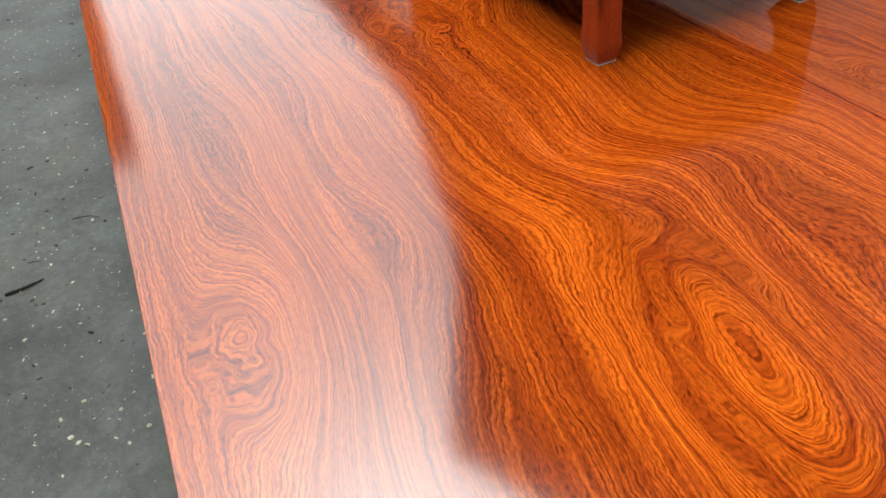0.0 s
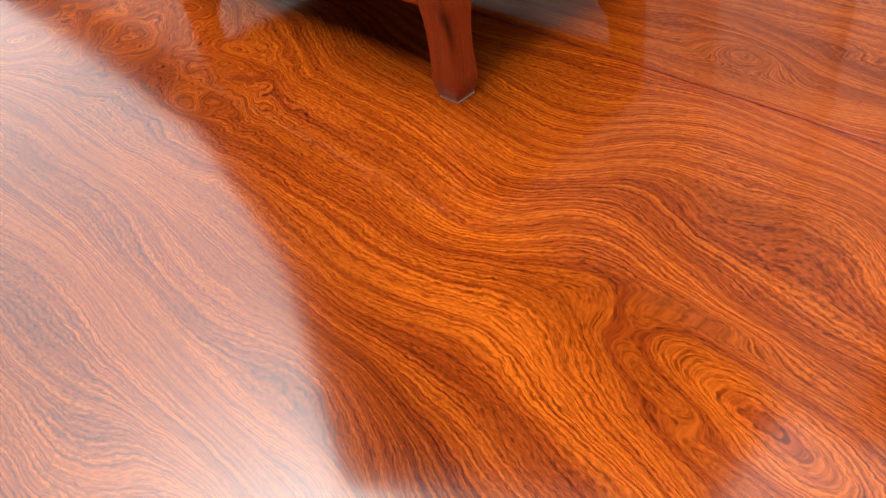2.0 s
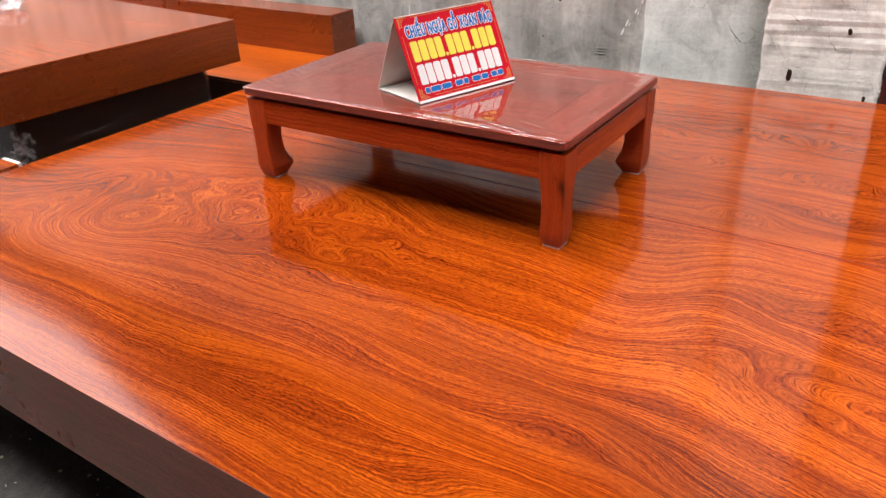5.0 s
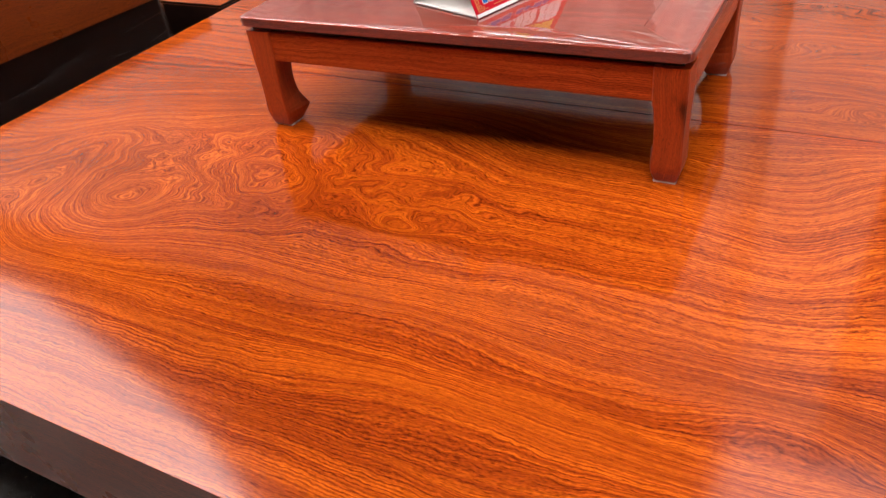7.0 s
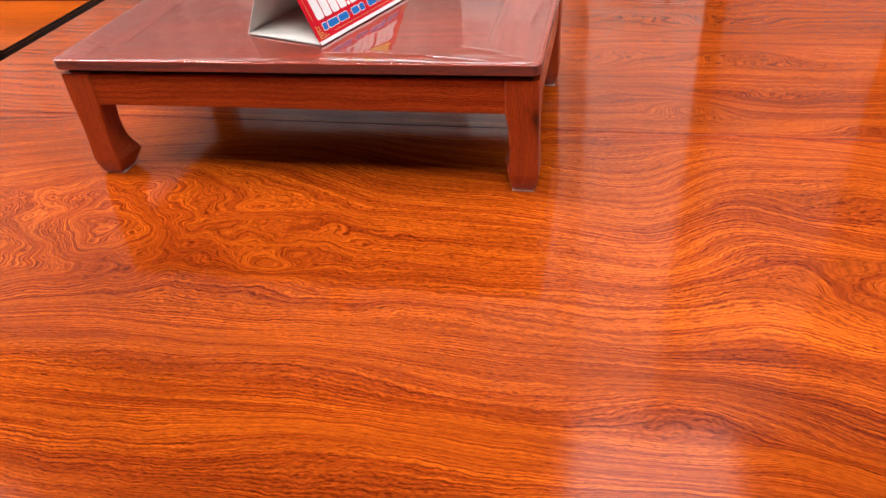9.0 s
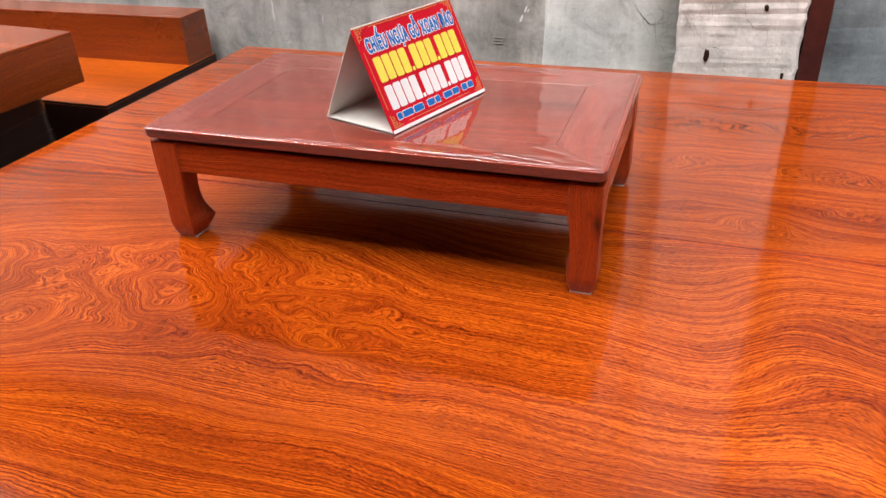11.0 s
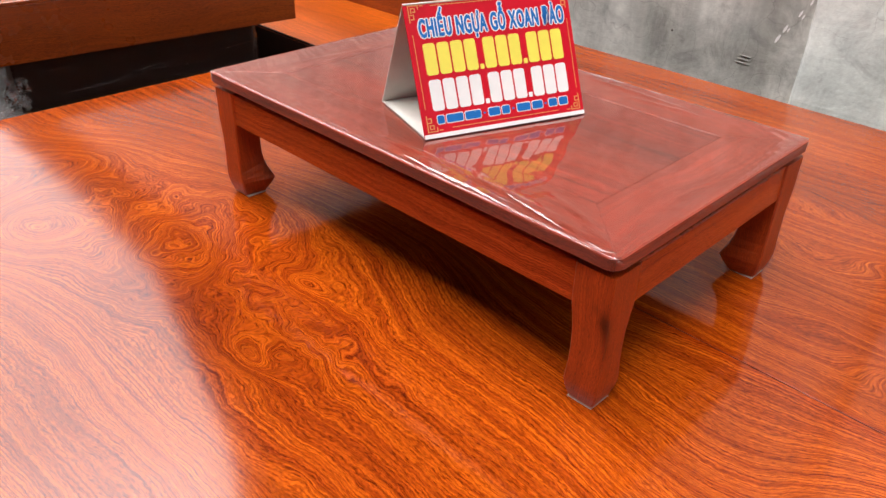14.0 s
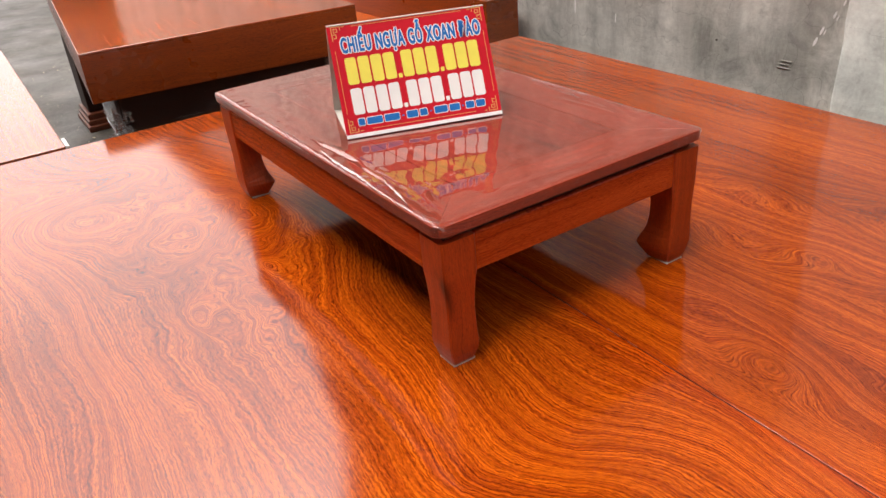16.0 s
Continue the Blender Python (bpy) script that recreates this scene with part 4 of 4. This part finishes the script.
def stretch_film():
    """Film pulled tight round the base, with long creases."""
    bm = bmesh.new()
    nu, nv = 140, 26
    path = [(-1.2, 0.078), (-0.094, 0.078), (-0.094, 0.891), (-1.2, 0.891)]
    lens = [math.dist(a, b) for a, b in zip(path, path[1:])]
    total = sum(lens)
    rows = []
    for i in range(nu + 1):
        d = total * i / nu
        for (a, b), ln in zip(zip(path, path[1:]), lens):
            if d <= ln or (a, b) == (path[-2], path[-1]):
                t = min(1.0, d / ln)
                px, py = a[0] + (b[0] - a[0]) * t, a[1] + (b[1] - a[1]) * t
                ox, oy = (b[1] - a[1]) / ln, -(b[0] - a[0]) / ln
                break
            d -= ln
        row = []
        for j in range(nv + 1):
            z = 0.10 + 0.35 * j / nv
            k = 0.004 + 0.004 * noise.noise((i * 0.05, z * 60, 3.0)) + 0.002 * noise.noise((i * 0.3, z * 22, 8.0))
            row.append(bm.verts.new((px + ox * k, py + oy * k, z)))
        rows.append(row)
    for a, b in zip(rows, rows[1:]):
        for j in range(nv):
            bm.faces.new((a[j], b[j], b[j + 1], a[j + 1])).smooth = True
    return bm


part("stretch_wrap", stretch_film(), DARK_WRAP, wrapped, "tight clear film with creases")


def crumple(name, at, size, seed, mat, label, category, squash=(1, 1, 1), parent=None):
    rng = random.Random(seed)
    bm = bmesh.new()
    bmesh.ops.create_icosphere(bm, subdivisions=4, radius=1.0)
    off = Vector((rng.random() * 9, rng.random() * 9, rng.random() * 9))
    for v in bm.verts:
        d = v.co.normalized()
        k = 1 + 0.55 * noise.noise(d * 2.1 + off) + 0.35 * abs(noise.noise(d * 5.3 + off)) + 0.18 * noise.noise(d * 13 + off)
        v.co = Vector(at) + Vector([d[i] * k * size * squash[i] for i in range(3)])
    return part(name, bm, mat, parent) if parent else solo(name, bm, mat, label, category)




def creases(count, seed):
    """Long thin ridges where the film is doubled or pulled, milky to paint their highlights."""
    rng = random.Random(seed)
    bm = bmesh.new()
    for _ in range(count):
        end = rng.random() < 0.45
        span = 0.81 if end else 1.0
        u, z = rng.uniform(0.0, span - 0.1), rng.uniform(0.12, 0.44)
        ln, rise, w = rng.uniform(0.06, 0.40), rng.uniform(-0.10, 0.16), rng.uniform(0.0003, 0.0014)
        k, prev = 8, None
        for i in range(k + 1):
            t = i / k
            uu = min(span, u + ln * t)
            zz = min(0.452, max(0.08, z + rise * ln * t + 0.004 * noise.noise((u * 9, t * 3, z * 9))))
            hw = w * math.sin(math.pi * (0.04 + 0.92 * t))
            place = (lambda o, v: (-0.094 + o, 0.082 + uu, v)) if end else (lambda o, v: (-0.096 - uu, 0.078 - o, v))
            row = [bm.verts.new(place(0.007, zz - hw)), bm.verts.new(place(0.0085, zz)), bm.verts.new(place(0.007, zz + hw))]
            if prev:
                for j in range(2):
                    bm.faces.new((prev[j], row[j], row[j + 1], prev[j + 1]))
            prev = row
    return bm


tagged(part("film_creases", creases(110, 31), FAINT, wrapped), "thin film creases with milky painted highlights", kind="stuff")


def wisps(at, size, count, seed):
    """A loose knot of torn film: curled ribbons and shreds."""
    rng = random.Random(seed)
    bm = bmesh.new()
    for _ in range(count):
        p = Vector(at) + Vector([rng.gauss(0, 0.3) * size for _ in range(3)])
        d = Vector([rng.gauss(0, 1) for _ in range(3)]).normalized()
        side = d.orthogonal().normalized()
        w, prev = rng.uniform(0.10, 0.35) * size, None
        for i in range(12):
            d = (d + Vector([rng.gauss(0, 0.35) for _ in range(3)])).normalized()
            side = (side - d * side.dot(d) + Vector([rng.gauss(0, 0.3) for _ in range(3)])).normalized()
            p = p + d * size * 0.12 + (Vector(at) - p) * 0.07
            hw = w * math.sin(math.pi * (i + 0.5) / 12)
            row = [bm.verts.new(p - side * hw), bm.verts.new(p + d.cross(side) * hw * 0.5), bm.verts.new(p + side * hw)]
            if prev:
                for j in range(2):
                    bm.faces.new((prev[j], row[j], row[j + 1], prev[j + 1])).smooth = True
            prev = row
    return bm


tagged(part("film_knot", wisps((-0.085, 0.078, 0.36), 0.046, 24, 4), SCRAP, wrapped), "torn loose film", kind="stuff")
tagged(part("film_knot", wisps((-0.10, 0.066, 0.29), 0.062, 30, 9), SCRAP, wrapped), "torn loose film", kind="stuff")

# The shade on this board's sides is put into the dark UNDER colour.
low = neighbour("low_platform", (-2.2, 0, 0.06), (0, 0.72, 0.312), (-1.985, 0.985, 0), 0, LOW_TOP, "low orange-brown platform board against the cement wall", UNDER, UNDER)
part("plinth", boxed((-2.15, 0.05, 0), (-0.05, 0.67, 0.06)), UNDER, low)
neighbour("stacked_beam_board", (-2.2, 0, 0.3125), (0, 0.175, 0.515), (-1.99, 1.515, 0), 0, OTHER_TOP, "dark reddish-brown thick board lying along the wall")
open_end = neighbour("end_platform", (-2.25, -0.555, 0.262), (0, 0, 0.450), (-1.625, -0.312, 0), 0.0, OTHER_TOP, "glossy platform board beyond the end, bright with sky")
part("plinth", boxed((-2.15, -0.48, 0), (-0.12, -0.07, 0.262)), UNDER, open_end)

# ---- small things ----
foot = thing("stepped_foot", "stepped reddish wooden foot of a platform base", "foot", (-3.40, 0.02, 0), 0)
for i, (w, z0, z1) in enumerate(((0.16, 0.0, 0.03), (0.145, 0.03, 0.055), (0.13, 0.055, 0.085))):
    part("step", boxed((-w, -w / 2, z0), (w, w / 2, z1), 0.006, 2), FOOT_WOOD, foot)
part("shaft", boxed((-0.10, -0.05, 0.085), (0.10, 0.05, 0.45), 0.006, 1), UNDER, foot)
bm = bmesh.new()
prism(bm, [(-1.72, -0.311), (-1.63, -0.311), (-1.63, -0.300), (-1.72, -0.300)], 0.34, 0.449)
solo("white_sheet", bm, WHITE_SHEET, "small white sheet stuck to the end platform board", "sheet")
crumple("plastic_bundle", (-3.15, 0.57, 0.665), 0.055, 12, SCRAP, "crumpled clear plastic bundle lying on the neighbouring board", "plastic", (1.3, 1.0, 0.55))


def twig(a, b, r, bend, seed, label):
    bm = bmesh.new()
    rng = random.Random(seed)
    a, b = Vector(a), Vector(b)
    side = Vector((-(b - a).y, (b - a).x, 0)).normalized()
    rings, k = [], 9
    for i in range(k + 1):
        t = i / k
        c = a.lerp(b, t) + side * bend * math.sin(math.pi * t)
        rr = r * (1.0 - 0.35 * t) * rng.uniform(0.85, 1.15)
        d = (b - a).normalized()
        up = Vector((0, 0, 1))
        rings.append([bm.verts.new(c + (side * math.cos(w) + up * (math.sin(w) + 1.0)) * rr) for w in (2 * math.pi * j / 7 for j in range(7))])
    for p, q in zip(rings, rings[1:]):
        for j in range(7):
            bm.faces.new((p[j], p[(j + 1) % 7], q[(j + 1) % 7], q[j]))
    bm.faces.new(rings[0])
    bm.faces.new(rings[-1])
    return solo("twig", bm, BARK, label, "twig", "twigs on the floor")


twig((-0.548, -1.225, 0), (-0.564, -1.144, 0), 0.0042, -0.002, 1, "dark broken twig lying on the concrete floor")
twig((-0.795, -1.062, 0), (-0.764, -0.996, 0), 0.0011, 0.010, 2, "thin bent dark twig on the concrete floor")
twig((-0.655, -1.175, 0), (-0.645, -1.145, 0), 0.0010, 0.004, 3, "thin bent dark twig on the concrete floor")


def litter(name, mat, count, area, size, seed, label):
    rng = random.Random(seed)
    verts, faces = [], []
    for _ in range(count):
        x, y = rng.uniform(area[0], area[1]), rng.uniform(area[2], area[3])
        s = size * rng.choice((0.35, 0.45, 0.6, 0.8, 1.3)) * rng.uniform(0.7, 1.2)
        a = rng.uniform(0, 6.28)
        l, w, h = s * rng.uniform(0.6, 1.4), s * rng.uniform(0.3, 0.8), s * rng.uniform(0.12, 0.3)
        i = len(verts)
        lift = rng.uniform(0, 0.4) * h
        for px, py, pz in ((-1, -1, 0), (1, -0.8, 0), (0.8, 1, 0), (-0.9, 0.7, 0), (-0.8, -0.9, 1), (0.9, -0.7, 1), (0.7, 0.9, 1), (-0.8, 0.6, 1)):
            u, v = px * l / 2, py * w / 2
            verts.append((x + u * math.cos(a) - v * math.sin(a), y + u * math.sin(a) + v * math.cos(a), pz * h + (lift if px > 0 else 0) + 0.0003))
        faces += [tuple(i + k for k in q) for q in ((3, 2, 1, 0), (4, 5, 6, 7), (0, 1, 5, 4), (1, 2, 6, 5), (2, 3, 7, 6), (3, 0, 4, 7))]
    me = bpy.data.meshes.new(name)
    me.from_pydata(verts, [], faces)
    me.materials.append(mat)
    return tagged(new(name, me), label, "litter", "", "stuff")


litter("wood_chips", CHIP, 2600, (-4.0, 1.6, -2.0, -0.75), 0.007, 21, "small pale wood chips scattered on concrete")
litter("wood_chips", CHIP, 160, (0.85, 2.2, -1.2, 1.6), 0.009, 22, "small pale wood chips scattered on concrete")
litter("dark_grit", BARK, 1500, (-4.0, 1.6, -2.0, -0.75), 0.008, 23, "small dark grit scattered on concrete")
litter("wood_chips", CHIP, 150, (-5.0, -1.7, -0.3, 0.2), 0.010, 24, "small pale wood chips scattered on concrete")


for i, (x, y, size) in enumerate(((-0.01, -1.093, 0.012), (0.014, -0.967, 0.011), (0.037, -1.006, 0.008), (-0.055, -1.012, 0.009), (-0.03, -1.105, 0.012), (-1.914, -1.199, 0.016))):
    rng = random.Random(50 + i)
    bm = bmesh.new()
    prism(bm, [(x + size * rng.uniform(0.35, 0.6) * math.cos(a), y + size * rng.uniform(0.3, 0.6) * math.sin(a)) for a in (0.2, 1.3, 2.2, 3.3, 4.4, 5.5)], 0.0004, 0.0004 + 0.2 * size)
    solo("wood_chip", bm, CHIP, "pale curled wood chip lying on the concrete floor", "chip", "larger chips on the floor")
